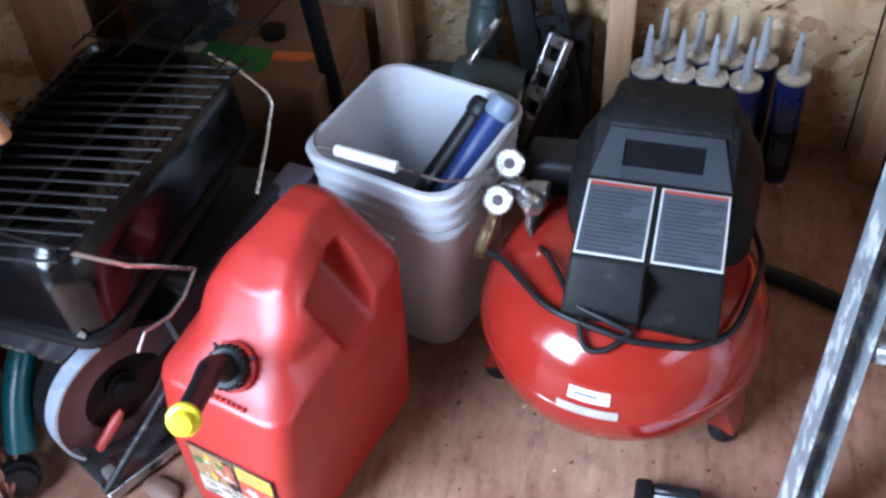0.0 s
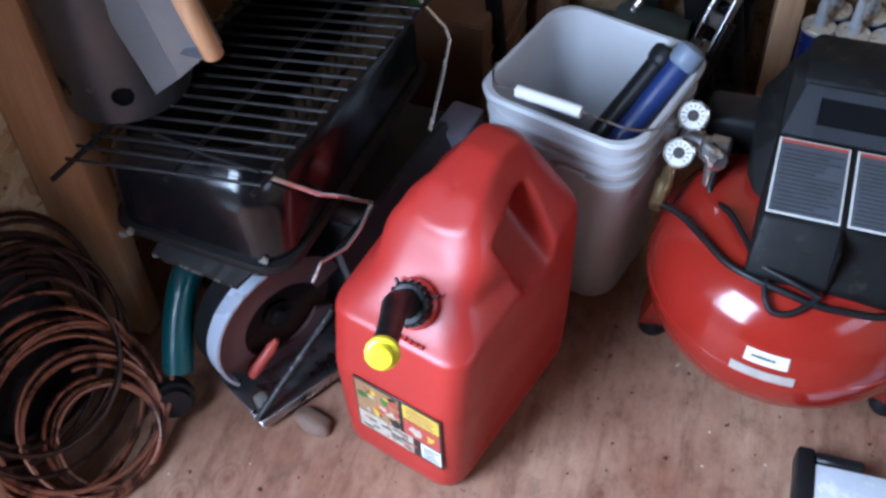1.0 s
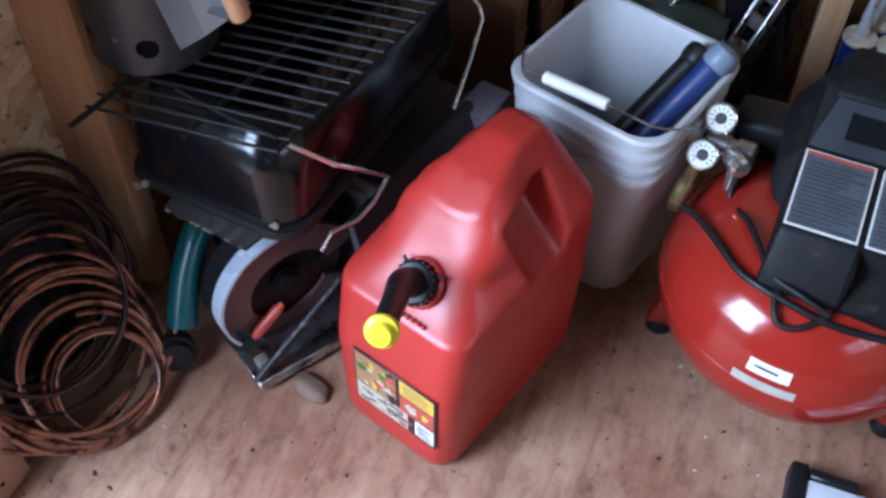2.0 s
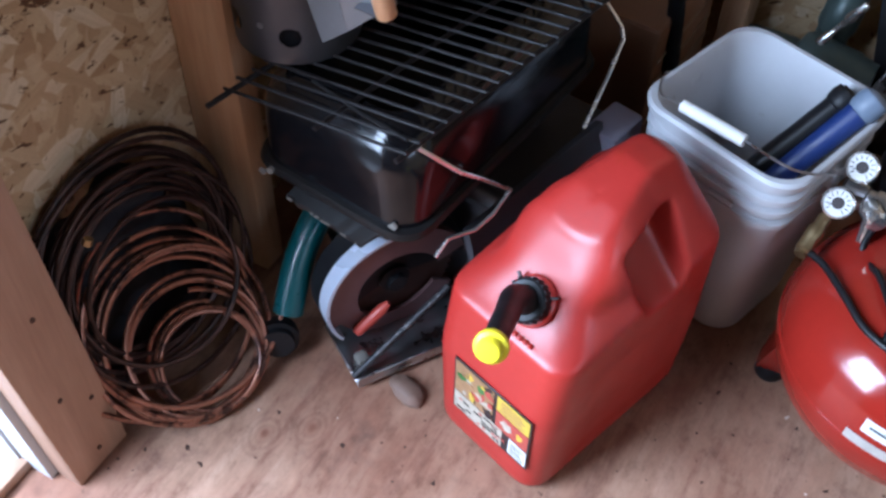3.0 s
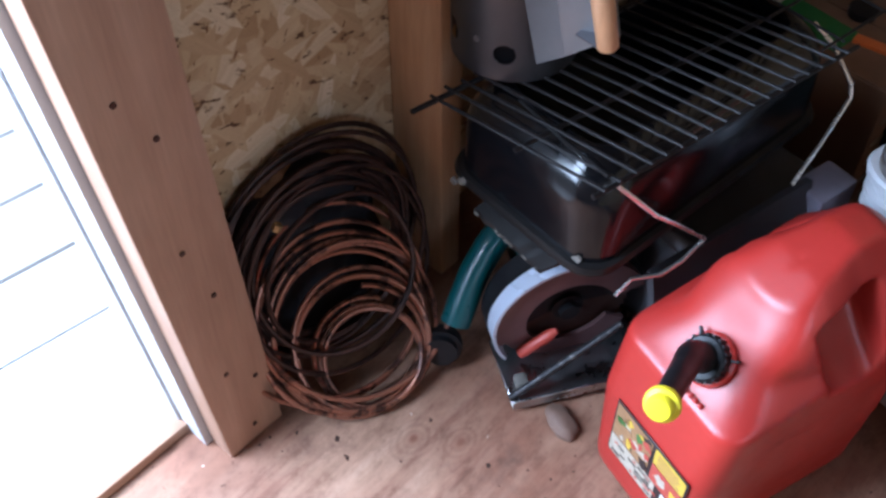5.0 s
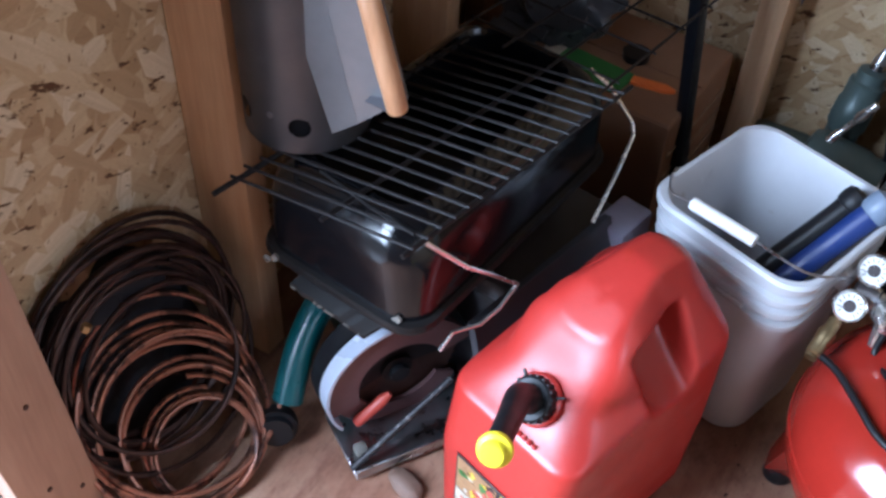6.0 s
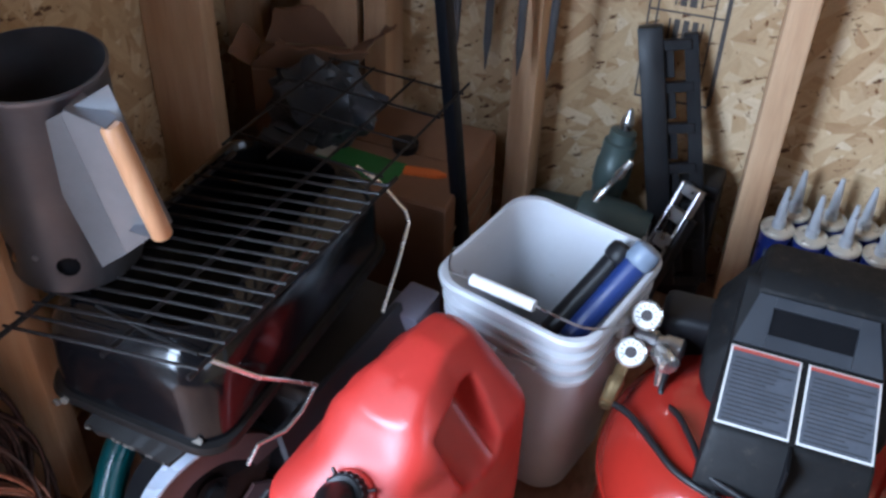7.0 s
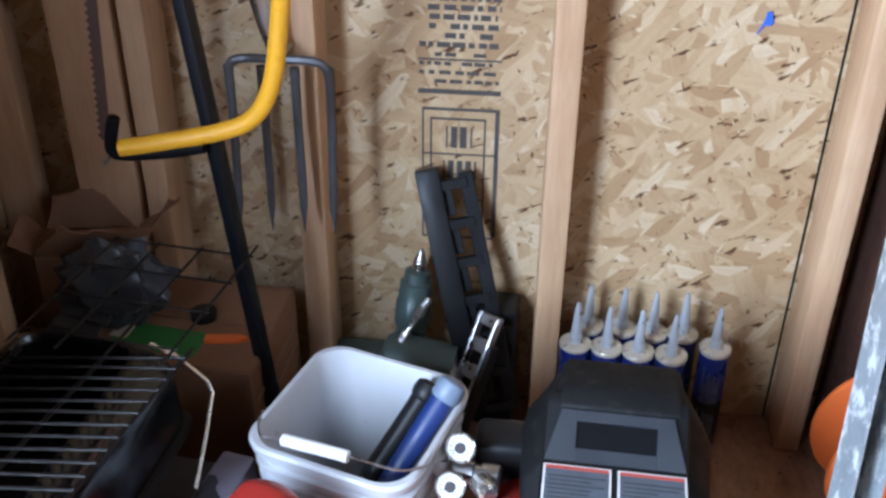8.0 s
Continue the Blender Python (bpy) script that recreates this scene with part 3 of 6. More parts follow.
def fuel_can(m):
    can = thing("fuel_can", m, "red plastic fuel can with black spout and yellow cap", "fuel can")
    body = part("body", can_body(), CAN_RED, can)
    body.data.shade_smooth()
    # neck collar on the sloping front
    nrm = Vector((0, -0.72, 0.69)).normalized()
    c0 = Vector((0.012, 0.036, 0.294))
    mm = Matrix.Translation(c0) @ nrm.to_track_quat('Z', 'Y').to_matrix().to_4x4() @ Matrix.Scale(0.84, 4)
    bm = bm_new()
    lathe(bm, [(0.036, -0.004), (0.036, 0.002), (0.033, 0.005)], 28, mm)
    part("neck", bm, CAN_RED, can)
    bm = bm_new()
    prof = [(0.017, 0.020), (0.027, 0.021), (0.0300, 0.018), (0.0305, 0.004), (0.033, 0.003), (0.033, 0.0)]
    lathe(bm, prof, 32, mm)
    collar = part("collar", bm, BLACK_PLASTIC, can, "ribbed black collar")
    for k in range(20):
        a = 2 * math.pi * k / 20
        bm = bm_new()
        box(bm, 0.0295, 0.0322, -0.0022, 0.0022, 0.005, 0.020, 0.0006, 1, mm @ Matrix.Rotation(a, 4, 'Z'))
        part("collar_rib", bm, BLACK_PLASTIC, collar)
    for a in (40, 150):
        bm = bm_new()
        t = mm @ Matrix.Rotation(radians(a), 4, 'Z')
        box(bm, 0.031, 0.043, -0.002, 0.002, 0.002, 0.008, 0.0008, 1, t)
        part("lock_tab", bm, BLACK_PLASTIC, can)
    inv = can.matrix_basis.inverted()
    cap = inv @ Vector((-0.203, 0.742, 0.386))
    tip0 = mm @ Vector((0, 0, 0.018))
    mid = mm @ Vector((0, 0.0, 0.05))
    bm = bm_new()
    path = smooth_path([tip0, mid, mid.lerp(cap, 0.35), cap], 7)
    tp = [1.25 - 0.35 * i / (len(path) - 1) for i in range(len(path))]
    tube(bm, path, 0.0138, 16, taper=tp)
    part("spout", bm, BLACK_PLASTIC, can, "bent black spout")
    d = (cap - mid).normalized()
    cm = Matrix.Translation(cap - d * 0.006) @ d.to_track_quat('Z', 'Y').to_matrix().to_4x4() @ Matrix.Scale(0.77, 4)
    bm = bm_new()
    lathe(bm, [(0.016, 0.0), (0.0185, 0.003), (0.0225, 0.004), (0.0235, 0.009), (0.0225, 0.014), (0.017, 0.016), (0.0165, 0.026), (0.014, 0.029), (0.006, 0.030)], 28, cm)
    part("cap", bm, YELLOW, can, "bright yellow cap")
    # label on the front
    lab = bm_new()
    box(lab, -0.050, 0.080, -0.0176, -0.0160, 0.064, 0.172, 0.0006, 1)
    lab = part("label", lab, PRINT_DARK, can, "worn printed label")
    rnd = random.Random(4)

    def patch(x0, x1, z0, z1, mat, layer=0, ragged=0.0):
        b = bm_new()
        n = 10 if ragged else 4
        y = -0.0178 - 0.0003 * layer
        cx, cz, hx, hz = (x0 + x1) / 2, (z0 + z1) / 2, (x1 - x0) / 2, (z1 - z0) / 2
        ring = []
        for q in range(n):
            a = math.pi / 4 + 2 * math.pi * q / n
            k = (1 - ragged * rnd.random()) * (1.0 if ragged else 1.41421)
            ring.append(Vector((cx + hx * k * math.cos(a), y, cz + hz * k * math.sin(a))))
        loft(b, [ring, [p + Vector((0, -0.0004, 0)) for p in ring]])
        part("print_patch", b, mat, lab)
    # picture above, warning panels at one end, a pale strip of small print below
    patch(-0.047, 0.018, 0.105, 0.168, PRINT_TAN)
    patch(-0.047, 0.036, 0.067, 0.103, PRINT_CREAM)
    patch(0.024, 0.077, 0.140, 0.169, PRINT_YELLOW)
    patch(0.024, 0.077, 0.104, 0.138, PRINT_RED)
    patch(0.048, 0.077, 0.070, 0.101, WHITE_LABEL)
    for i in range(22):
        x, z = rnd.uniform(-0.041, 0.014), rnd.uniform(0.110, 0.162)
        w, h = rnd.uniform(0.004, 0.012), rnd.uniform(0.004, 0.011)
        patch(x - w, min(x + w, 0.022), z - h, min(z + h, 0.170), (PRINT_CREAM, PRINT_RED, PRINT_GREEN, PRINT_TAN, PRINT_DARK, PRINT_YELLOW)[i % 6], 1 + i % 4, 0.5)
    for i in range(26):
        x, z = rnd.uniform(-0.044, 0.032), 0.071 + 0.0062 * (i % 5)
        patch(x, x + rnd.uniform(0.004, 0.013), z, z + 0.0034, PRINT_DARK if i % 4 else PRINT_RED, 1)
    for i in range(4):
        patch(0.030, 0.070 - 0.004 * (i % 2), 0.144 + 0.0058 * i, 0.1465 + 0.0058 * i, PRINT_TAN, 1)
        patch(0.051, 0.074 - 0.003 * (i % 3), 0.074 + 0.0064 * i, 0.0765 + 0.0064 * i, LABEL_GREY, 1)
    patch(0.030, 0.052, 0.110, 0.132, PRINT_CREAM, 1, 0.5)
    patch(0.056, 0.072, 0.112, 0.130, PRINT_YELLOW, 1, 0.5)
    # moulded marks below the neck
    bm = bm_new()
    for i in range(7):
        x = -0.008 + i * 0.0078
        y = 0.005
        z = 0.2655
        box(bm, x, x + 0.005, y - 0.0005, y + 0.004, z - 0.003, z + 0.0022, 0.0008, 1)
    part("moulded_mark", bm, CAN_RED, can)
    return can


fuel_can(Matrix.Translation((-0.241, 0.847, 0)) @ Matrix.Rotation(radians(-18), 4, 'Z'))


# ---- the white bucket ----
def bucket(m):
    b = thing("bucket", m, "square white plastic bucket with wire handle, holding tools", "bucket")
    H = 0.347

    def half(z):
        return 0.084 + 0.026 * z / H
    bm = bm_new()
    rings = []
    prof = [(0.0, -0.006), (0.004, -0.001), (0.012, 0)]
    outer = [(z, half(z) + d) for z, d in prof] + [(z, half(z)) for z in (0.06, 0.12, 0.18, 0.24)]
    for zc in (0.262, 0.286, 0.309):
        outer += [(zc - 0.006, half(zc)), (zc - 0.004, half(zc) + 0.006), (zc + 0.004, half(zc) + 0.006), (zc + 0.006, half(zc))]
    outer += [(0.328, half(0.328)), (0.332, half(0.332) + 0.007), (0.343, half(0.343) + 0.008), (H, half(H) + 0.005), (H, half(H) - 0.001), (0.339, half(0.339) - 0.004)]
    inner = [(0.28, half(0.28) - 0.004), (0.15, half(0.15) - 0.004), (0.02, half(0.02) - 0.004), (0.006, half(0.0) - 0.01)]
    for z, h in outer + inner:
        rings.append(rounded(-h, h, -h, h, 0.042, z, 8))
    loft(bm, rings)
    part("body", bm, BUCKET_WHITE, b)
    for s in (-1, 1):
        bm = bm_new()
        box(bm, s * 0.112 - 0.009, s * 0.112 + 0.009, -0.014, 0.014, 0.288, 0.322, 0.004, 2)
        part("handle_ear", bm, BUCKET_WHITE, b)
    inv = b.matrix_basis.inverted()
    g0, g1 = inv @ Vector((-0.174, 1.188, 0.362)), inv @ Vector((-0.087, 1.166, 0.362))
    bm = bm_new()
    dd = (g1 - g0)
    path = smooth_path([(-0.121, 0.0, 0.305), (-0.126, -0.04, 0.335), g0 - dd * 0.35, g0, g1, g1 + dd * 0.75, (0.125, -0.05, 0.345), (0.121, 0.0, 0.305)], 6)
    tube(bm, path, 0.0016, 8)
    part("handle_wire", bm, STEEL, b, "thin steel wire handle")
    bm = bm_new()
    rod(bm, g0, g1, 0.0082, 14, ((0.9, 0), (1, 0.02), (1, 0.12), (0.93, 0.14), (1, 0.16), (1, 0.84), (0.93, 0.86), (1, 0.88), (1, 0.98), (0.9, 1)))
    part("grip", bm, WHITE_PLASTIC, b, "white plastic grip")
    for k, (x, z) in enumerate(((-0.03, 0.27), (0.03, 0.272), (0.0, 0.235))):
        bm = bm_new()
        h = half(z)
        box(bm, x - 0.02, x + 0.02, -h - 0.0075, -h - 0.001, z - 0.004, z + 0.004, 0.002, 1)
        part("lip_rib", bm, BUCKET_WHITE, b)
    return b


BM = Matrix.Translation((-0.088, 1.268, 0)) @ Matrix.Rotation(radians(-18), 4, 'Z')
bucket(BM)


def shears(name, m, a, b, grip_mat, end_mat, r, label, red=False):
    """A long-handled hand tool standing in the bucket."""
    t = thing(name, Matrix.Identity(4), label, "hand tool", "tools in the bucket")
    a, b = Vector(a), Vector(b)
    bm = bm_new()
    rod(bm, a, b, r, 18, ((0.80, 0.18), (0.95, 0.22), (1.0, 0.4), (0.97, 0.6), (1.0, 0.80), (1.02, 0.86)))
    part("grip", bm, grip_mat, t)
    bm = bm_new()
    rod(bm, a, b, r, 18, ((1.0, 0.862), (1.18, 0.88), (1.26, 0.93), (1.18, 0.975), (0.8, 0.995), (0.3, 1.0)))
    part("end_cap", bm, end_mat, t)
    bm = bm_new()
    rod(bm, a, b, r * 0.62, 12, ((0.5, -0.35), (1, -0.3), (1, 0.2)))
    part("shank", bm, RED_LEVER if red else STEEL, t)
    return t


shears("claw_bar", BM, (-0.100, 1.205, 0.225), (0.002, 1.322, 0.358), BLACK_PLASTIC, BLACK_PLASTIC, 0.0165, "black rubber-handled tool leaning in the white bucket", True)
shears("bolt_cutter", BM, (-0.085, 1.192, 0.205), (0.033, 1.312, 0.375), BLUE_GRIP, GREY_GRIP, 0.0165, "blue-handled tool with grey end leaning in the white bucket")


# ---- the air compressor ----
def compressor(m):
    c = thing("air_compressor", m, "red pancake air compressor with charcoal shroud, two gauges and looped cord", "air compressor")
    R, ZC_, HZ = 0.190, 0.158, 0.108
    bm = bm_new()
    prof = []
    n = 26
    for i in range(n + 1):
        a = -math.pi / 2 + math.pi * i / n
        prof.append((0.095 + (R - 0.095) * max(0.0, math.cos(a)) ** 0.92, ZC_ + HZ * math.sin(a)))
    prof = [(0.02, ZC_ - HZ - 0.001)] + prof + [(0.02, ZC_ + HZ + 0.001)]
    lathe(bm, prof, 72)
    part("tank", bm, TANK_RED, c, "glossy red pancake tank")
    bm = bm_new()
    lathe(bm, [(R - 0.0012, ZC_ - 0.006), (R + 0.0016, ZC_ - 0.004), (R + 0.0016, ZC_ + 0.004), (R - 0.0012, ZC_ + 0.006)], 72, caps=False)
    part("weld_seam", bm, TANK_RED, c)
    for a in (-24, 78, 184):
        ca, sa = math.cos(radians(a)), math.sin(radians(a))
        rot = Matrix.Rotation(radians(a), 4, 'Z')
        bm = bm_new()
        top = [rot @ Vector(p) for p in ((0.10, -0.034, 0.09), (0.172, -0.034, 0.105), (0.172, 0.034, 0.105), (0.10, 0.034, 0.09))]
        bot = [rot @ Vector(p) for p in ((0.145, -0.014, 0.022), (0.188, -0.016, 0.022), (0.188, 0.016, 0.022), (0.145, 0.014, 0.022))]
        loft(bm, [bot, top])
        leg = part("leg", bm, TANK_RED, c)
        bm = bm_new()
        lathe(bm, [(0.019, 0.0), (0.021, 0.004), (0.019, 0.018), (0.015, 0.026)], 16, Matrix.Translation((0.168 * ca, 0.168 * sa, 0)))
        part("rubber_foot", bm, BLACK_PLASTIC, leg, "black rubber foot")
    # shroud: outline along depth, thickened across with a slight taper
    rot = Matrix.Rotation(radians(-3), 4, 'Z')

    def prism(name, prof, w0, w1, mat, bevel=0.006, off=0.0, parent=None, label=""):
        b = bm_new()
        rings = []
        for s, k in ((-1, 1.0), (1, 1.0)):
            rings.append([rot @ Vector((off + s * (w1 if z > 0.28 else w0), y, z)) for y, z in prof])
        loft(b, rings)
        bmesh.ops.recalc_face_normals(b, faces=b.faces)
        bmesh.ops.bevel(b, geom=list(b.edges), offset=bevel, segments=2, affect='EDGES', profile=0.5)
        return part(name, b, mat, parent or c, label)
    shroud = prism("shroud", [(-0.100, 0.240), (-0.118, 0.250), (-0.124, 0.268), (-0.088, 0.333), (0.042, 0.346), (0.105, 0.392), (0.120, 0.396), (0.120, 0.20), (0.0, 0.20)], 0.094, 0.090, SHROUD, 0.006, 0.026, label="scuffed charcoal plastic shroud")

    def cowl(name, secs, mat, label=""):
        """Hood with sloping shoulders: (y, half width, shoulder height, half width of the top, top height)."""
        b = bm_new()
        loft(b, [[rot @ Vector((0.030 + x, y, z)) for x, z in ((-w, 0.205), (-w, zs), (-wt, zt), (wt, zt), (w, zs), (w, 0.205))] for y, w, zs, wt, zt in secs])
        bmesh.ops.recalc_face_normals(b, faces=b.faces)
        bmesh.ops.bevel(b, geom=list(b.edges), offset=0.005, segments=2, affect='EDGES', profile=0.5)
        return part(name, b, mat, c, label)
    cowl("side_cowl", ((0.000, 0.101, 0.245, 0.094, 0.262), (0.050, 0.119, 0.300, 0.090, 0.338), (0.130, 0.124, 0.318, 0.082, 0.380), (0.190, 0.120, 0.300, 0.078, 0.372), (0.212, 0.108, 0.270, 0.072, 0.330)), SHROUD, "wider rear cowl with sloping sides")
    cowl("top_hood", ((0.096, 0.080, 0.380, 0.076, 0.390), (0.125, 0.082, 0.392, 0.074, 0.403), (0.180, 0.078, 0.390, 0.070, 0.402), (0.206, 0.070, 0.350, 0.062, 0.372)), SHROUD)
    bm = bm_new()
    box(bm, 0.024, 0.028, -0.1245, -0.085, 0.252, 0.334, 0.001, 1, rot)
    part("front_groove", bm, VOID_BLACK, shroud)
    # grey panel with a dark recess
    sl = math.atan2(0.046, 0.063)
    pm = rot @ Matrix.Translation((0.026, 0.042, 0.3455)) @ Matrix.Rotation(sl, 4, 'X')
    # frame narrows towards the top, round the recess
    for quad in (((-0.087, 0.001), (-0.050, 0.001), (-0.050, 0.066), (-0.070, 0.066)), ((0.050, 0.001), (0.087, 0.001), (0.070, 0.066), (0.050, 0.066)), ((-0.0498, 0.001), (0.0498, 0.001), (0.0498, 0.018), (-0.0498, 0.018)), ((-0.0498, 0.052), (0.0498, 0.052), (0.0498, 0.066), (-0.0498, 0.066))):
        bm = bm_new()
        loft(bm, [[pm @ Vector((x, y, z)) for x, y in quad] for z in (0.0, 0.005)])
        part("switch_panel", bm, SHROUD_GREY, shroud, "slate grey panel beside a dark recess")
    bm = bm_new()
    box(bm, -0.050, 0.050, 0.018, 0.052, 0.0005, 0.002, 0, 1, pm)
    part("recess", bm, VOID_BLACK, shroud)
    # two warning labels with lines too small to read
    sl2 = math.atan2(0.013, 0.13)
    lm = rot @ Matrix.Translation((0.026, -0.088, 0.3338)) @ Matrix.Rotation(sl2, 4, 'X')
    rnd = random.Random(9)
    for x0, x1 in ((-0.087, -0.004), (0.004, 0.087)):
        bm = bm_new()
        box(bm, x0, x1, 0.006, 0.124, 0.0, 0.0012, 0, 1, lm)
        lab = part("warning_label", bm, WHITE_LABEL, shroud, "grey warning label with white border")
        bm = bm_new()
        box(bm, x0 + 0.0025, x1 - 0.0025, 0.0085, 0.1215, 0.0012, 0.0017, 0, 1, lm)
        part("print_field", bm, LABEL_GREY, lab)
        bm = bm_new()
        box(bm, x0 + 0.0025, x1 - 0.0025, 0.1165, 0.1215, 0.0017, 0.0021, 0, 1, lm)
        part("red_band", bm, PRINT_RED, lab)
        bm = bm_new()
        for k in range(15):
            y = 0.012 + k * 0.0066
            xa = x0 + 0.005 + 0.004 * rnd.random()
            xb = x1 - 0.005 - 0.035 * rnd.random() ** 2
            box(bm, xa, xb, y, y + 0.0024, 0.0017, 0.0020, 0, 1, lm)
        part("print_line", bm, INK_LINE, lab)
    # white stickers on the tank's front
    for (a0, a1, z0, z1, mat) in ((-107.0, -91.0, 0.186, 0.204, WHITE_LABEL), (-111.0, -87.5, 0.160, 0.177, STICKER_GREY)):
        bm = bm_new()
        rows = []
        for z in (z0, (z0 + z1) / 2, z1):
            s = max(-1, min(1, (z - ZC_) / HZ))
            r = 0.095 + (R - 0.095) * math.cos(math.asin(s)) ** 0.92 + 0.0012
            rows.append([Vector((r * math.cos(radians(a0 + (a1 - a0) * i / 8)), r * math.sin(radians(a0 + (a1 - a0) * i / 8)), z)) for i in range(9)])
        loft(bm, rows, False, False)
        st = part("sticker", bm, mat, c, "small white sticker")
    bm = bm_new()
    for k in range(6):
        a = radians(-104 + k * 1.5)
        s = (0.196 - ZC_) / HZ
        r = 0.095 + (R - 0.095) * math.cos(math.asin(s)) ** 0.92 + 0.0022
        box(bm, -0.0019, 0.0019, -0.0006, 0.0006, -0.003, 0.003, 0, 1, Matrix.Translation((r * math.cos(a), r * math.sin(a), 0.196)) @ Matrix.Rotation(a + math.pi / 2, 4, 'Z') @ Matrix.Rotation(radians(24), 4, 'X'))
    part("print_mark", bm, LABEL_GREY, c)
    # gauges, regulator and fittings
    inv = c.matrix_basis.inverted()
    eye = inv @ Vector((0.12, 0.22, 1.25))
    for gp in ((0.046, 1.229, 0.331), (0.037, 1.188, 0.302)):
        p = inv @ Vector(gp)
        d = (eye - p).normalized()
        d = (d + Vector((-0.1, -0.25, 0.0))).normalized()
        gm = Matrix.Translation(p) @ d.to_track_quat('Z', 'Y').to_matrix().to_4x4()
        bm = bm_new()
        lathe(bm, [(0.012, -0.024), (0.0185, -0.020), (0.0195, -0.004), (0.0195, 0.002), (0.0175, 0.003), (0.0165, 0.0005), (0.002, 0.0)], 28, gm)
        gauge = part("gauge", bm, CHROME, c, "chrome-rimmed pressure gauge")
        bm = bm_new()
        lathe(bm, [(0.0163, 0.0006), (0.0163, 0.0014), (0.001, 0.0015)], 28, gm)
        part("dial", bm, WHITE_LABEL, gauge)
        bm = bm_new()
        for k in range(11):
            a = radians(-135 + 27 * k)
            box(bm, -0.0006, 0.0006, 0.010, 0.0145, 0.0016, 0.0019, 0, 1, gm @ Matrix.Rotation(a, 4, 'Z'))
        box(bm, -0.0006, 0.0006, -0.003, 0.011, 0.0019, 0.0023, 0, 1, gm @ Matrix.Rotation(radians(120), 4, 'Z'))
        lathe(bm, [(0.0075, 0.0016), (0.0075, 0.0018), (0.0062, 0.0018)], 18, gm)
        part("dial_mark", bm, PRINT_DARK, gauge)
    P = lambda x, y, z: inv @ Vector((x, y, z))
    bm = bm_new()
    rod(bm, P(0.034, 1.235, 0.285), P(0.10, 1.225, 0.285), 0.017, 16, ((0.7, 0), (1, 0.05), (1, 0.45), (0.8, 0.48), (0.8, 0.6), (1.05, 0.62), (1.05, 0.95), (0.8, 1)))
    part("regulator", bm, STEEL, c, "chrome regulator body")
    bm = bm_new()
    rod(bm, P(0.070, 1.205, 0.300), P(0.088, 1.175, 0.305), 0.014, 12, ((0.8, 0), (1, 0.1), (1, 0.9), (0.7, 1)))
    rod(bm, P(0.078, 1.20, 0.285), P(0.082, 1.185, 0.235), 0.008, 12)
    part("coupler", bm, CHROME, c)
    bm = bm_new()
    rod(bm, P(0.030, 1.190, 0.270), P(0.020, 1.135, 0.250), 0.0105, 14, ((0.8, 0), (0.8, 0.3), (1.05, 0.32), (1.05, 0.52), (0.95, 0.55), (0.95, 0.9), (0.75, 0.92), (0.75, 1)))
    part("brass_fitting", bm, BRASS, c, "dull brass hose fitting")
    bm = bm_new()
    box(bm, -0.052, 0.045, -0.028, 0.036, -0.045, 0.035, 0.012, 3, Matrix.Translation(P(0.115, 1.285, 0.275)))
    part("pressure_switch", bm, BLACK_PLASTIC, c, "black pressure switch box")
    # cord, looped across the front
    def cord(pts, r=0.0044):
        b = bm_new()
        tube(b, smooth_path(pts, 8), r, 10)
        part("cord", b, BLACK_PLASTIC, c)
    cord([P(0.024, 1.145, 0.252), P(0.052, 1.125, 0.258), P(0.085, 1.086, 0.264), P(0.115, 1.054, 0.264), P(0.149, 1.034, 0.266), P(0.19, 1.022, 0.264), P(0.224, 1.016, 0.260), P(0.262, 1.018, 0.256), P(0.300, 1.024, 0.254), P(0.342, 1.056, 0.253), P(0.366, 1.122, 0.255), P(0.378, 1.195, 0.245), P(0.36, 1.26, 0.25)])
    cord([P(0.088, 1.192, 0.300), P(0.083, 1.176, 0.262), P(0.094, 1.158, 0.258), P(0.112, 1.125, 0.274), P(0.132, 1.088, 0.276), P(0.152, 1.050, 0.277), P(0.19, 1.031, 0.276), P(0.224, 1.020, 0.270)], 0.0040)
    cord([P(0.164, 1.034, 0.268), P(0.163, 1.024, 0.264), P(0.166, 1.012, 0.258), P(0.174, 1.003, 0.251), P(0.188, 1.001, 0.251), P(0.203, 1.006, 0.256), P(0.225, 1.024, 0.266)], 0.0038)
    return c


INK_LINE = plain("pale_ink_lines", (0.035, 0.038, 0.045, 1), 0.6, vary=0.5, scale=80)
STICKER_GREY = plain("scuffed_sticker", (0.42, 0.38, 0.34, 1), 0.5, vary=0.5, scale=45)
compressor(Matrix.Translation((0.211, 1.158, 0)))


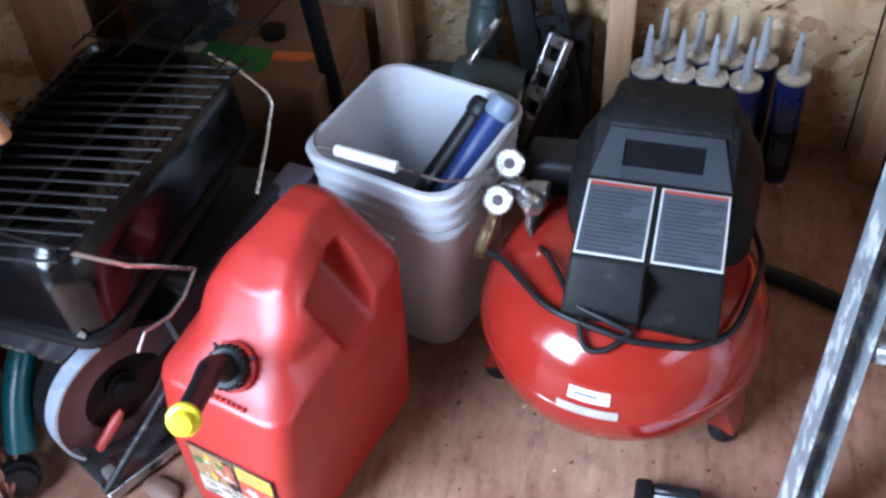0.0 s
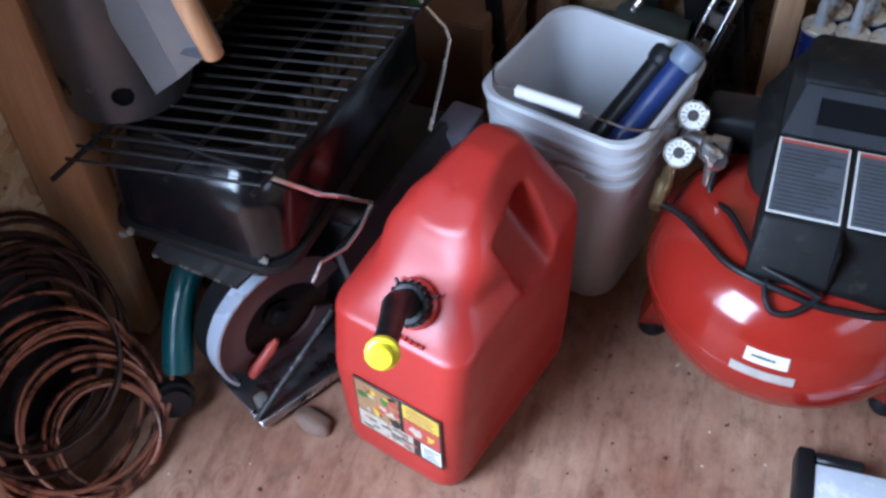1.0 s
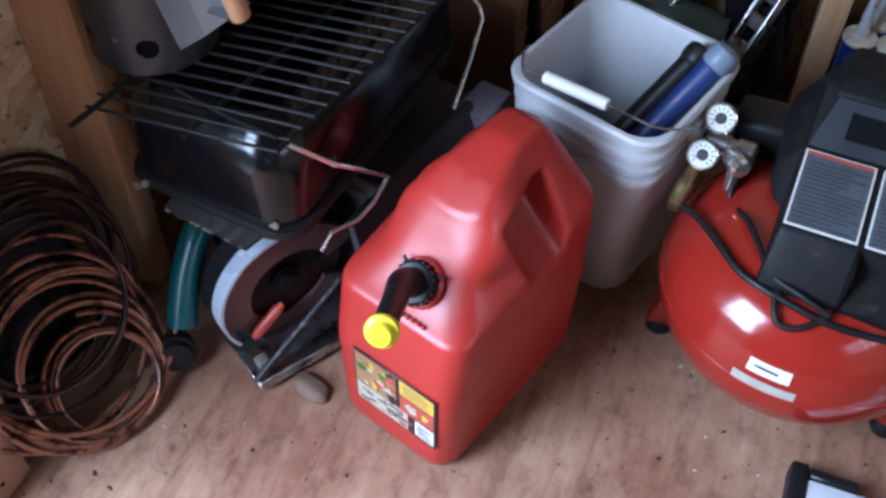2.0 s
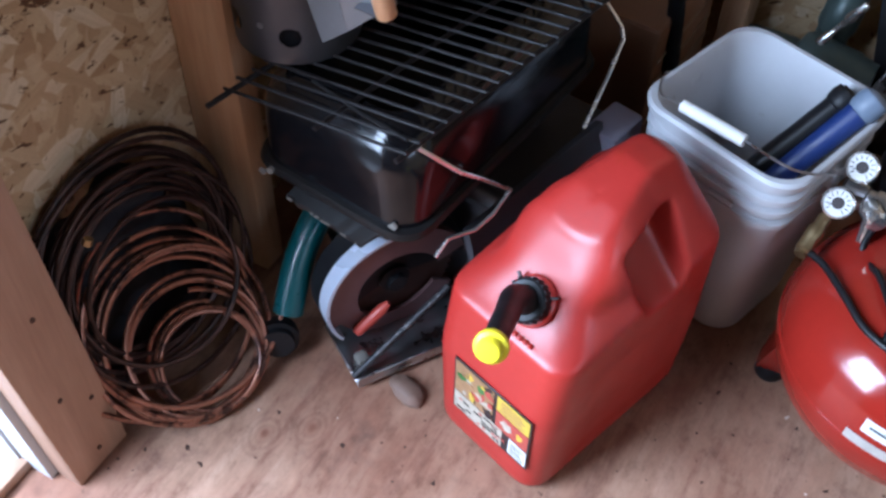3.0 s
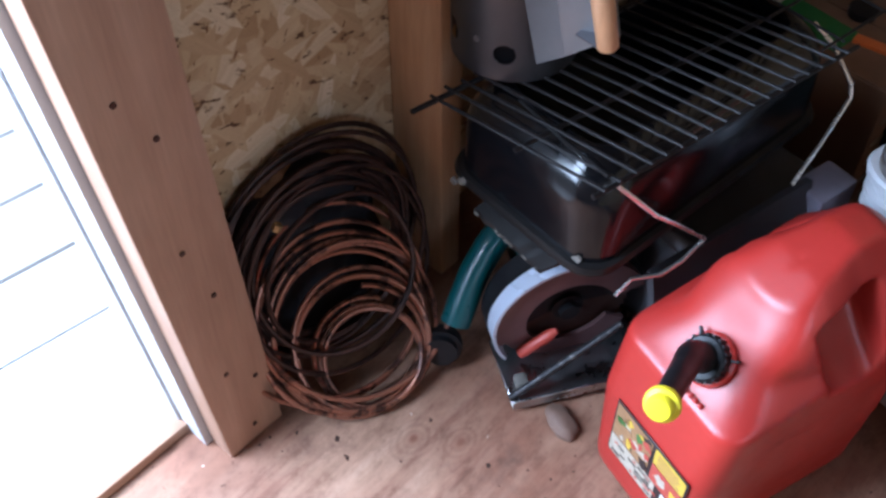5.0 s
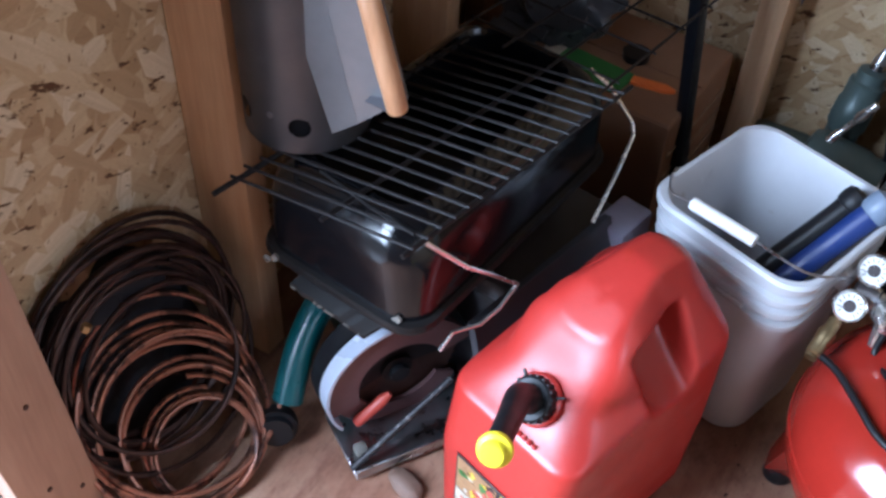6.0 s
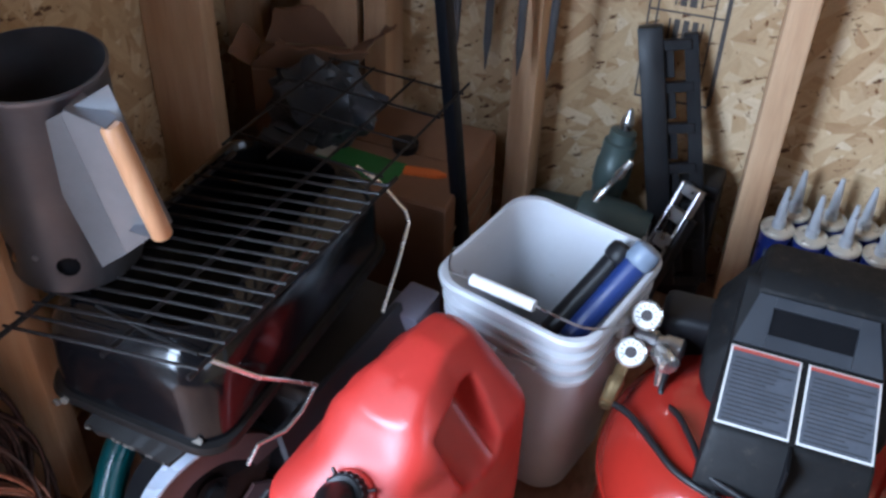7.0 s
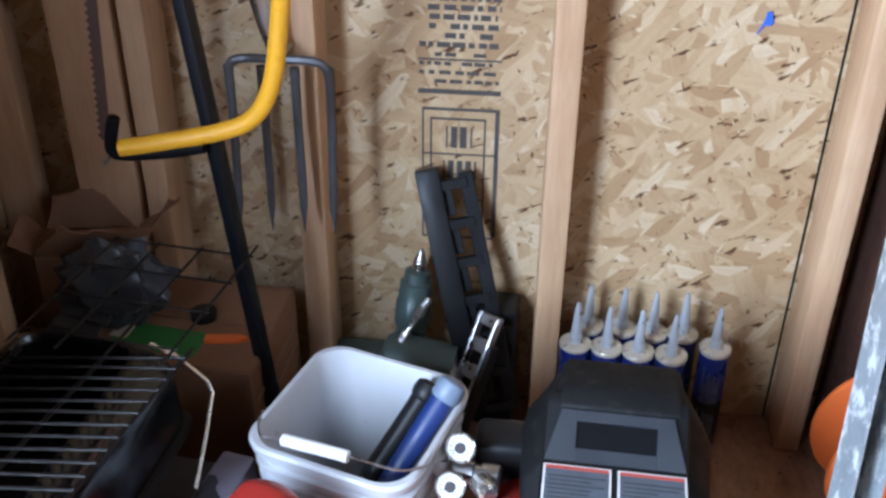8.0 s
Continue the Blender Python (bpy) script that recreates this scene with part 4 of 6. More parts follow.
# ---- sealant cartridges along the back wall ----
def cartridge():
    t = thing("sealant_cartridge", Matrix.Identity(4), "blue sealant cartridge with cream end and clear nozzle, standing on floor", "sealant tube", "sealant tubes by the wall")
    bm = bm_new()
    lathe(bm, [(0.0235, 0.0), (0.0245, 0.002), (0.0245, 0.205), (0.0235, 0.206)], 28)
    part("tube", bm, TUBE_BLUE, t)
    # near-black band round the lower half of the tube
    bm = bm_new()
    lathe(bm, [(0.0246, 0.012), (0.0249, 0.013), (0.0249, 0.112), (0.0246, 0.113)], 28, caps=False)
    part("lower_band", bm, BLACK_PLASTIC, t, "black lower band")
    bm = bm_new()
    lathe(bm, [(0.0245, 0.204), (0.0262, 0.206), (0.0265, 0.211), (0.0252, 0.213), (0.0235, 0.210), (0.018, 0.2105), (0.009, 0.214)], 28)
    part("end_rim", bm, TIN, t, "cream metal end")
    bm = bm_new()
    lathe(bm, [(0.0105, 0.212), (0.0105, 0.226), (0.0085, 0.228), (0.0068, 0.258), (0.0035, 0.288), (0.0030, 0.290)], 16)
    part("nozzle", bm, NOZZLE, t, "cloudy clear nozzle")
    rnd = random.Random(2)
    bm = bm_new()
    for k in range(7):
        for z0, z1 in ((0.04, 0.10), (0.11, 0.185)):
            a = radians(-125 + 11 * k)
            box(bm, -0.0013, 0.0013, -0.0004, 0.0004, z0, z0 + (z1 - z0) * (0.5 + 0.5 * rnd.random()), 0, 1, Matrix.Translation((0.0247 * math.cos(a), 0.0247 * math.sin(a), 0)) @ Matrix.Rotation(a + math.pi / 2, 4, 'Z'))
    part("print_bar", bm, LABEL_GREY, t)
    return t


first = cartridge()
first.matrix_basis = pose(0.207, 1.628, 0.0, 0, 0, 8)
rnd = random.Random(11)
for x, y, a in ((0.258, 1.622, 30), (0.310, 1.618, -20), (0.362, 1.612, 14), (0.231, 1.680, 100), (0.284, 1.677, 60), (0.336, 1.674, 150), (0.388, 1.672, 80), (0.438, 1.638, -6)):
    copy_thing(first, pose(x, y, 0, rnd.uniform(-0.6, 0.6), rnd.uniform(-0.6, 0.6), a))

# ---- the portable grill ----
def grill():
    yaw = radians(-7)
    m = Matrix.Translation((-0.378, 0.878, 0.0)) @ Matrix.Rotation(yaw, 4, 'Z')
    I = m.inverted()
    gr = thing("portable_grill", m, "black enamelled portable grill with sooty wire grate and chrome legs", "grill")
    W, L = 0.208, 0.385      # x from -W to 0, y from 0 to L
    bm = bm_new()
    rings = []
    for z, o, r in ((0.450, -0.030, 0.030), (0.4555, -0.027, 0.032), (0.4555, -0.022, 0.034), (0.450, -0.014, 0.038), (0.442, -0.005, 0.042), (0.432, 0.003, 0.045), (0.418, 0.010, 0.047), (0.40, 0.013, 0.046), (0.345, 0.013, 0.042), (0.325, 0.013, 0.040)):
        rings.append(rounded(-W - o, o, -o, L + o, r, z, 7))
    inner = [(0.44, -0.031), (0.36, -0.018), (0.335, -0.020)]
    rings = [rounded(-W - o, o, -o, L + o, 0.036, z, 7) for z, o in reversed(inner)] + rings
    loft(bm, rings)
    part("firebox", bm, ENAMEL, gr, "glossy black firebox, chipped at a corner")
    bm = bm_new()
    loft(bm, [rounded(-W - o, o, -o, L + o, 0.04, z, 7) for z, o in ((0.326, 0.010), (0.324, 0.019), (0.317, 0.021), (0.311, 0.019), (0.310, 0.010))])
    part("rim", bm, GREASY, gr, "greasy black rim")
    bm = bm_new()
    loft(bm, [rounded(-W - o, o, -o, L + o, 0.05, z, 7) for z, o in ((0.31, 0.006), (0.285, 0.0), (0.255, -0.014), (0.235, -0.035), (0.23, -0.05))])
    part("lower_pan", bm, ENAMEL, gr)
    for a, b, c in (((-0.012, -0.012, 0.329), (0.004, -0.004, 0.338), 0.007), ((-0.19, -0.022, 0.318), (-0.16, -0.016, 0.33), 0.007), ((-0.204, -0.022, 0.308), (-0.178, -0.012, 0.345), 0.006)):
        bm = bm_new()
        rnd = random.Random(int(c * 9000))
        n = 9
        ring = [Vector((a[0] + c * (0.35 + 0.9 * rnd.random()) * math.cos(2 * math.pi * i / n), a[1] + 0.002, a[2] + c * (0.35 + 0.9 * rnd.random()) * math.sin(2 * math.pi * i / n))) for i in range(n)]
        loft(bm, [ring, [p + Vector((0, -0.003, 0)) for p in ring]])
        part("paint_chip", bm, CHIP, gr, "pale chipped patch")
    # dented flange of the lower half, hanging open along the front
    rnd = random.Random(17)
    bm = bm_new()
    rows = []
    for k in range(25):
        q = k / 24
        a = Vector((-0.535, 0.862, 0.303)).lerp(Vector((-0.440, 0.872, 0.258)), q)
        b = Vector((-0.525, 0.905, 0.318)).lerp(Vector((-0.405, 0.915, 0.285)), q)
        w = Vector((0, 0.003 * noise.noise(Vector((9 * q, 1, 0))), 0.003 * noise.noise(Vector((7 * q, 5, 0)))))
        rows.append([I @ p for p in (a + w, a + w + Vector((0, 0.001, 0.006)), b + Vector((0, 0, 0.004)), b)])
    loft(bm, rows)
    part("lower_flange", bm, GREASY, gr, "dented greasy flange with chipped paint")
    for k in range(16):
        q = rnd.random()
        o = Vector((-0.535, 0.862, 0.306)).lerp(Vector((-0.440, 0.872, 0.261)), q)
        bm = bm_new()
        size = rnd.uniform(0.0012, 0.0028)
        ring = [I @ (o + Vector((size * (0.4 + rnd.random()) * math.cos(2 * math.pi * n / 7), -0.0012, 0.6 * size * (0.4 + rnd.random()) * math.sin(2 * math.pi * n / 7)))) for n in range(7)]
        loft(bm, [ring, [p + Vector((0, 0.002, 0)) for p in ring]])
        part("paint_chip", bm, CHIP, gr)
    # grate: skewed on the box, its front end past the stud
    near_r, near_l = Vector((-0.361, 0.845, 0.476)), Vector((-0.585, 0.852, 0.455))
    run = Vector((0.210, 0.978, 0.0))

    def wire(name, pts, r, parent, mat=WIRE):
        b = bm_new()
        tube(b, [I @ Vector(p) for p in pts], r, 7)
        return part(name, b, mat, parent)
    grate = wire("grate", [near_r - run * 0.012, near_r + run * 0.375], 0.0030, gr)
    tagged(grate, "sooty wire cooking grate")
    wire("rail", [near_l - run * 0.032, near_l + run * 0.375], 0.0034, grate)
    wire("rail", [near_r.lerp(near_l, 0.48) - run * 0.004 - Vector((0, 0, 0.005)), near_r.lerp(near_l, 0.48) + run * 0.36 - Vector((0, 0, 0.005))], 0.0028, grate)
    rnd = random.Random(3)
    for k in range(18):
        o = run * (0.0207 * k) + Vector((0, 0, 0.004))
        a, b = near_l + o, near_r + o
        over = (a - b).normalized()
        wire("bar", [a + over * (0.006 + rnd.uniform(0, 0.006)) - Vector((0, 0, rnd.uniform(0, 0.003))), a.lerp(b, 0.5) + Vector((0, rnd.uniform(-0.001, 0.001), rnd.uniform(-0.001, 0.0005))), b - over * 0.004], 0.0021, grate)
    wire("frame_wire", [near_l + Vector((0.075, 0.050, 0.012)), near_l + Vector((0.150, 0.030, 0.014)), near_r + Vector((-0.004, 0.014, 0.008))], 0.0019, grate, GREASY)
    # chrome wire legs, folded against the side
    P = lambda x, y, z: I @ Vector((x, y, z))
    bm = bm_new()
    tube(bm, [P(-0.362, 0.874, 0.462), P(-0.333, 0.915, 0.405), P(-0.320, 0.940, 0.380), P(-0.309, 1.002, 0.311), P(-0.316, 0.972, 0.292), P(-0.325, 0.945, 0.285), P(-0.345, 0.915, 0.288), P(-0.352, 0.898, 0.268)], 0.0027, 9)
    part("chrome_leg", bm, CHROME, gr, "bent chrome wire leg")
    bm = bm_new()
    tube(bm, [P(-0.345, 1.235, 0.462), P(-0.318, 1.245, 0.438), P(-0.287, 1.259, 0.388), P(-0.281, 1.255, 0.372), P(-0.279, 1.205, 0.340), P(-0.280, 1.150, 0.304)], 0.0027, 9)
    part("chrome_leg", bm, CHROME, gr, "bent chrome wire leg")
    bm = bm_new()
    tube(bm, [(0.007, 0.13, 0.445), (0.008, 0.235, 0.447)], 0.0022, 7)
    part("hinge_pin", bm, RUST, gr)
    return gr


CHIP = plain("pale_chipped_enamel", (0.17, 0.155, 0.135, 1), 0.85, vary=0.7, scale=60, spec=0.2)
grill()


# ---- wider rack lying over the back of the grill ----
def wire_rack():
    r = thing("wire_rack", Matrix.Identity(4), "dark wire rack lying tilted over a cardboard box", "wire rack")
    a, b, c = Vector((-0.300, 1.19, 0.487)), Vector((-0.268, 1.47, 0.462)), Vector((-0.500, 1.215, 0.487))
    u, v = b - a, c - a
    for k in (0.0, 0.36, 0.68, 1.0):
        bm = bm_new()
        tube(bm, [a + v * k - u * 0.10, a + v * k + u * (1.02 if k == 0 else 0.92)], 0.0019, 7)
        part("long_wire", bm, WIRE, r)
    for k in (0.02, 0.34, 0.62, 0.9):
        bm = bm_new()
        tube(bm, [a + u * k - v * 0.03, a + u * k + v * 1.03], 0.0017, 7)
        part("cross_wire", bm, WIRE, r)
    return r


wire_rack()


# ---- chimney starter standing on the grate ----
def chimney_starter():
    c = Vector((-0.581, 0.979, 0.463))
    t = thing("chimney_starter", Matrix.Translation(c), "grey steel charcoal chimney starter with wooden handle, on the grill", "chimney starter")
    R, H = 0.072, 0.240
    n = 48
    # holes are cut by leaving faces of a fine grid out
    bm = bm_new()
    rows, cols = 96, 180
    hole_dir = [(math.atan2(0.921 - c.y, -0.548 - c.x), 0.036, 0.0125), (math.atan2(0.921 - c.y, -0.548 - c.x) + 1.05, 0.036, 0.0125), (math.atan2(0.921 - c.y, -0.548 - c.x) - 1.05, 0.036, 0.0125)]
    vs = [[bm.verts.new((R * math.cos(2 * math.pi * j / cols), R * math.sin(2 * math.pi * j / cols), H * i / (rows - 1))) for j in range(cols)] for i in range(rows)]
    # round off the cut edges of the holes
    for i in range(rows):
        for j in range(cols):
            a, z = 2 * math.pi * j / cols, H * i / (rows - 1)
            for ha, hz, hr in hole_dir:
                dx, dz = R * ((a - ha + math.pi) % (2 * math.pi) - math.pi), z - hz
                d = math.hypot(dx, dz)
                if abs(d - hr) < 0.0016:
                    na, nz = ha + dx / d * hr / R, hz + dz / d * hr
                    vs[i][j].co = (R * math.cos(na), R * math.sin(na), nz)
    for i in range(rows - 1):
        for j in range(cols):
            a, z = 2 * math.pi * (j + 0.5) / cols, H * (i + 0.5) / (rows - 1)
            skip = False
            for ha, hz, hr in hole_dir:
                d = (a - ha + math.pi) % (2 * math.pi) - math.pi
                skip |= (R * d) ** 2 + (z - hz) ** 2 < hr ** 2
            if not skip:
                k = (j + 1) % cols
                bm.faces.new((vs[i][j], vs[i][k], vs[i + 1][k], vs[i + 1][j]))
    bmesh.ops.solidify(bm, geom=list(bm.faces), thickness=0.0012)
    part("drum", bm, ZINC, t, "grey steel drum with vent holes")
    bm = bm_new()
    lathe(bm, [(R + 0.0002, H - 0.004), (R + 0.003, H - 0.003), (R + 0.003, H + 0.001), (R + 0.0002, H + 0.002)], 64, caps=False)
    part("rolled_rim", bm, ZINC, t)
    bm = bm_new()
    lathe(bm, [(0.001, 0.060), (R - 0.004, 0.060), (R - 0.004, 0.063), (0.001, 0.063)], 32)
    part("coal_grate", bm, RUST, t)
    bm = bm_new()
    lathe(bm, [(R - 0.006, 0.002), (R - 0.006, 0.058)], 40, caps=False)
    part("soot_lining", bm, VOID_BLACK, t)
    # bent heat shield and handle
    inv = t.matrix_basis.inverted()
    P = lambda x, y, z: inv @ Vector((x, y, z))
    bm = bm_new()
    slab(bm, [P(-0.557, 0.925, 0.664), P(-0.508, 0.925, 0.504), P(-0.476, 0.927, 0.530), P(-0.515, 0.927, 0.693)], 0.0015)
    slab(bm, [P(-0.515, 0.9272, 0.693), P(-0.476, 0.9272, 0.530), P(-0.423, 0.939, 0.577), P(-0.464, 0.939, 0.728)], 0.0015)
    part("heat_shield", bm, ZINC_PALE, t, "bent pale steel heat shield")
    bm = bm_new()
    rod(bm, P(-0.456, 0.918, 0.698), P(-0.422, 0.918, 0.574), 0.0108, 20, ((0.82, 0), (1.0, 0.02), (1.04, 0.3), (1.06, 0.5), (1.04, 0.7), (1.0, 0.98), (0.82, 1.0)))
    part("handle", bm, HANDLE_WOOD, t, "turned pale wooden handle")
    for a, b in ((P(-0.456, 0.918, 0.698), P(-0.506, 0.932, 0.702)), (P(-0.422, 0.918, 0.574), P(-0.462, 0.932, 0.568))):
        bm = bm_new()
        d = (b - a)
        s = Vector((0.0, 0.012, 0.0))
        slab(bm, [a - s * 0.6, a + s, b + s * 1.6, b - s], 0.0014)
        part("handle_bracket", bm, ZINC, t)
    bm = bm_new()
    rp = P(-0.577, 0.919, 0.512)
    d = Vector((rp.x, rp.y, 0)).normalized()
    rod(bm, d * (R - 0.001) + Vector((0, 0, 0.048)), d * (R + 0.002) + Vector((0, 0, 0.048)), 0.0035, 10)
    part("rivet", bm, STEEL, t)
    return t


chimney_starter()


# ---- the coil of copper tube ----
def copper_coil():
    t = thing("copper_tube_coil", Matrix.Identity(4), "loose coil of dull copper tube leaning on strand board", "copper coil")
    rnd = random.Random(21)

    def loop_path(turns, c0, c1, r0, r1, a0, a1, phase, jit):
        pts = []
        n = int(turns * 40)
        ph = [rnd.uniform(0, 6.28) for _ in range(6)]
        for i in range(n + 1):
            s = i / n
            c = Vector(c0).lerp(Vector(c1), s)
            ax = Vector(a0).lerp(Vector(a1), s).normalized()
            side = ax.cross(Vector((0, 0, 1))).normalized()
            up = side.cross(ax)
            th = phase + 2 * math.pi * turns * s
            r = r0 + (r1 - r0) * s
            r += jit * (math.sin(th * 0.37 + ph[0]) + 0.6 * math.sin(th * 0.83 + ph[1]))
            off = ax * jit * 1.2 * math.sin(th * 0.61 + ph[2]) + side * jit * math.sin(th * 0.23 + ph[3]) + up * jit * math.sin(th * 0.29 + ph[4])
            p = c + off + r * (math.cos(th) * side + math.sin(th) * up)
            p.z = max(p.z, 0.0062)
            p.x = max(p.x, WX + 0.008)
            pts.append(p)
        return pts
    A0, A1, A2 = (0.60, -0.30, 0.72), (0.78, -0.15, 0.60), (0.95, -0.12, 0.25)
    groups = (
        ("tight_coil", 3.3, (-0.604, 0.744, 0.060), (-0.608, 0.746, 0.066), 0.065, 0.071, A0, A0, 0.2, 0.0022, COPPER, "tight bright coil of copper tube"),
        ("tight_coil", 3.2, (-0.612, 0.742, 0.078), (-0.622, 0.742, 0.086), 0.086, 0.096, (0.66, -0.26, 0.68), (0.72, -0.2, 0.64), 1.9, 0.0035, COPPER, ""),
        ("middle_coil", 4.3, (-0.628, 0.742, 0.096), (-0.642, 0.742, 0.108), 0.108, 0.120, (0.72, -0.2, 0.64), A1, 0.9, 0.0045, COPPER, ""),
        ("loose_coil", 2.4, (-0.648, 0.748, 0.128), (-0.664, 0.752, 0.150), 0.122, 0.134, A1, (0.80, -0.14, 0.52), 3.6, 0.0130, COPPER, ""),
        # rear loops take the darker copper, which carries their shade in its colour
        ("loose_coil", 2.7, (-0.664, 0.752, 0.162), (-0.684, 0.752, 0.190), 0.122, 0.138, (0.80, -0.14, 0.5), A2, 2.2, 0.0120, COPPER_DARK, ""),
        ("outer_coil", 15.4, (-0.676, 0.752, 0.186), (-0.710, 0.756, 0.206), 0.108, 0.158, A2, (0.97, -0.10, 0.16), 2.2, 0.0085, COPPER_DARK, "wide coil against the wall, its copper darkened for shade"),
    )
    for name, turns, c0, c1, r0, r1, a0, a1, phase, jit, mat, label in groups:
        bm = bm_new()
        tube(bm, loop_path(turns, c0, c1, r0, r1, a0, a1, phase, jit), 0.0036, 8)
        part(name, bm, mat, t, label)
    bm = bm_new()
    m_, ln = along((-0.648, 0.66, 0.356), (-0.644, 0.67, 0.372))
    lathe(bm, [(0.004, 0), (0.0058, 0.001), (0.0058, 0.009), (0.004, 0.010)], 6, m_)
    part("flare_nut", bm, BRASS, t, "small brass nut")
    return t


NAVY = plain("dark_navy_cloth", (0.014, 0.013, 0.017, 1), 0.9, vary=0.6, scale=16, bump=0.5)
t = thing("dark_cloth", Matrix.Identity(4), "dark navy cloth bunched against the wall behind copper coil", "cloth")
bm = bm_new()
rows = []
for i in range(23):
    row = []
    for j in range(33):
        y = 0.622 + 0.275 * j / 32
        top = 0.165 + 0.140 * math.sqrt(max(0.02, 1 - ((y - 0.757) / 0.139) ** 2)) + 0.030 * noise.noise(Vector((7.0, 17 * y, 1.0)))
        z = 0.003 + (top - 0.003) * i / 22
        bulge = 0.050 * (1 - i / 22) * (0.55 + 0.8 * noise.noise(Vector((0.0, 14 * y, 13 * z)))) + 0.022 * noise.noise(Vector((3.0, 26 * y, 17 * z))) + 0.006 * noise.noise(Vector((3.0, 70 * y, 60 * z)))
        row.append(Vector((max(WX + 0.003, WX + 0.008 + bulge), y, z)))
    rows.append(row)
rows = rows + [[Vector((WX + 0.001, p.y, p.z)) for p in r] for r in reversed(rows)]
loft(bm, rows, False, False)
part("cloth", bm, NAVY, t)
# darker copy of the copper, with the shade on the rear loops painted in
COPPER_DARK = plain("shaded_copper", (0.062, 0.031, 0.024, 1), 0.46, metal=0.5, vary=0.6, scale=14, dirt=srgb(.15, .10, .09), dirt_amount=0.5)
copper_coil()


# ---- circular saw below the grill ----
GUIDE_STEEL = plain("mottled_dark_steel", (0.03, 0.028, 0.03, 1), 0.5, metal=0.4, vary=0.6, scale=40, dirt=srgb(.42, .40, .39), dirt_amount=0.56)
def circular_saw():
    m = Matrix.Translation((-0.43, 0.832, 0.0)) @ Matrix.Rotation(radians(-33), 4, 'Z')
    s = thing("circular_saw", m, "teal circular saw with worn steel shoe, on the floor", "circular saw")
    # y runs along the shoe, x to the blade's side
    bm = bm_new()
    box(bm, -0.115, 0.0, 0.0, 0.245, 0.012, 0.0155, 0.001, 1)
    box(bm, -0.004, 0.0, 0.0, 0.245, 0.0155, 0.030, 0.001, 1)
    part("shoe", bm, STEEL, s, "scuffed steel shoe plate")
    bm = bm_new()
    box(bm, -0.045, -0.025, 0.012, 0.03, 0.016, 0.030, 0.004)
    part("shoe_bracket", bm, CHIP, s)
    cx, cy, cz = -0.072, 0.094, 0.108

    def disc(name, r0, r1, x0, x1, a0, a1, mat, label="", n=40):
        b = bm_new()
        rings = []
        for i in range(n + 1):
            a = radians(a0 + (a1 - a0) * i / n)
            ca, sa = math.cos(a), math.sin(a)
            rings.append([Vector((x, cy + r * ca, cz + r * sa)) for x, r in ((x0, r0), (x1, r0), (x1, r1), (x0, r1))])
        loft(b, rings)
        return part(name, b, mat, s, label)
    disc("upper_guard", 0.062, 0.104, cx - 0.004, cx + 0.008, 20, 200, GUARD, "brownish upper blade guard")
    disc("guard_edge", 0.1045, 0.109, cx - 0.010, cx + 0.014, 96, 214, GUARD_PALE, "pale worn guard edge")
    disc("back_guard", 0.02, 0.109, cx - 0.040, cx - 0.012, 0, 205, BLACK_PLASTIC)
    disc("lower_guard", 0.066, 0.098, cx - 0.010, cx - 0.004, 195, 330, GUARD, "retracting lower guard")
    bm = bm_new()
    n = 48
    ring0, ring1 = [], []
    for i in range(n * 2):
        a = math.pi * i / n
        r = 0.092 if i % 2 else 0.086
        ring0.append(Vector((cx - 0.015, cy + r * math.cos(a), cz + r * math.sin(a))))
        ring1.append(Vector((cx - 0.0135, cy + r * math.cos(a), cz + r * math.sin(a))))
    loft(bm, [ring0, ring1])
    part("blade", bm, RUST, s, "dull rusty saw blade")
    bm = bm_new()
    rod(bm, (cx - 0.0135, cy, cz), (cx + 0.004, cy, cz), 0.022, 20, ((1, 0), (1, 0.4), (0.6, 0.5), (0.6, 1)))
    part("arbor_bolt", bm, BLACK_PLASTIC, s)
    bm = bm_new()
    rod(bm, (cx + 0.004, 0.028, 0.038), (cx + 0.006, 0.078, 0.078), 0.0085, 10, ((0.8, 0), (1, 0.1), (1, 0.8), (0.5, 1)))
    part("guard_lever", bm, RED_LEVER, s, "small red guard lever")
    bm = bm_new()
    rod(bm, (cx - 0.04, cy, cz + 0.012), (cx - 0.155, cy, cz + 0.012), 0.050, 28, ((0.9, 0), (1, 0.08), (1, 0.75), (0.9, 0.9), (0.6, 1)))
    part("motor", bm, TEAL, s, "teal motor housing")
    bm = bm_new()
    I = m.inverted()
    path = smooth_path([I @ Vector(p) for p in ((-0.552, 0.852, 0.078), (-0.556, 0.872, 0.105), (-0.561, 0.905, 0.140), (-0.562, 0.95, 0.170), (-0.556, 1.00, 0.170), (-0.53, 1.05, 0.12))], 8)
    tube(bm, path, 0.0205, 18)
    part("handle", bm, TEAL, s, "teal moulded handle")
    bm = bm_new()
    rod(bm, I @ Vector((-0.568, 0.846, 0.036)), I @ Vector((-0.548, 0.818, 0.046)), 0.028, 22, ((0.5, 0), (0.9, 0.1), (1, 0.4), (1, 0.7), (0.8, 0.72), (0.78, 1)))
    part("front_knob", bm, BLACK_PLASTIC, s, "black front knob")
    bm = bm_new()
    rod(bm, I @ Vector((-0.442, 0.838, 0.022)), I @ Vector((-0.371, 0.971, 0.120)), 0.0052, 10, ((0.8, 0), (1, 0.03), (1, 0.97), (0.8, 1)))
    part("edge_guide", bm, GUIDE_STEEL, s, "dark mottled steel guide bar")
    return s


circular_saw()


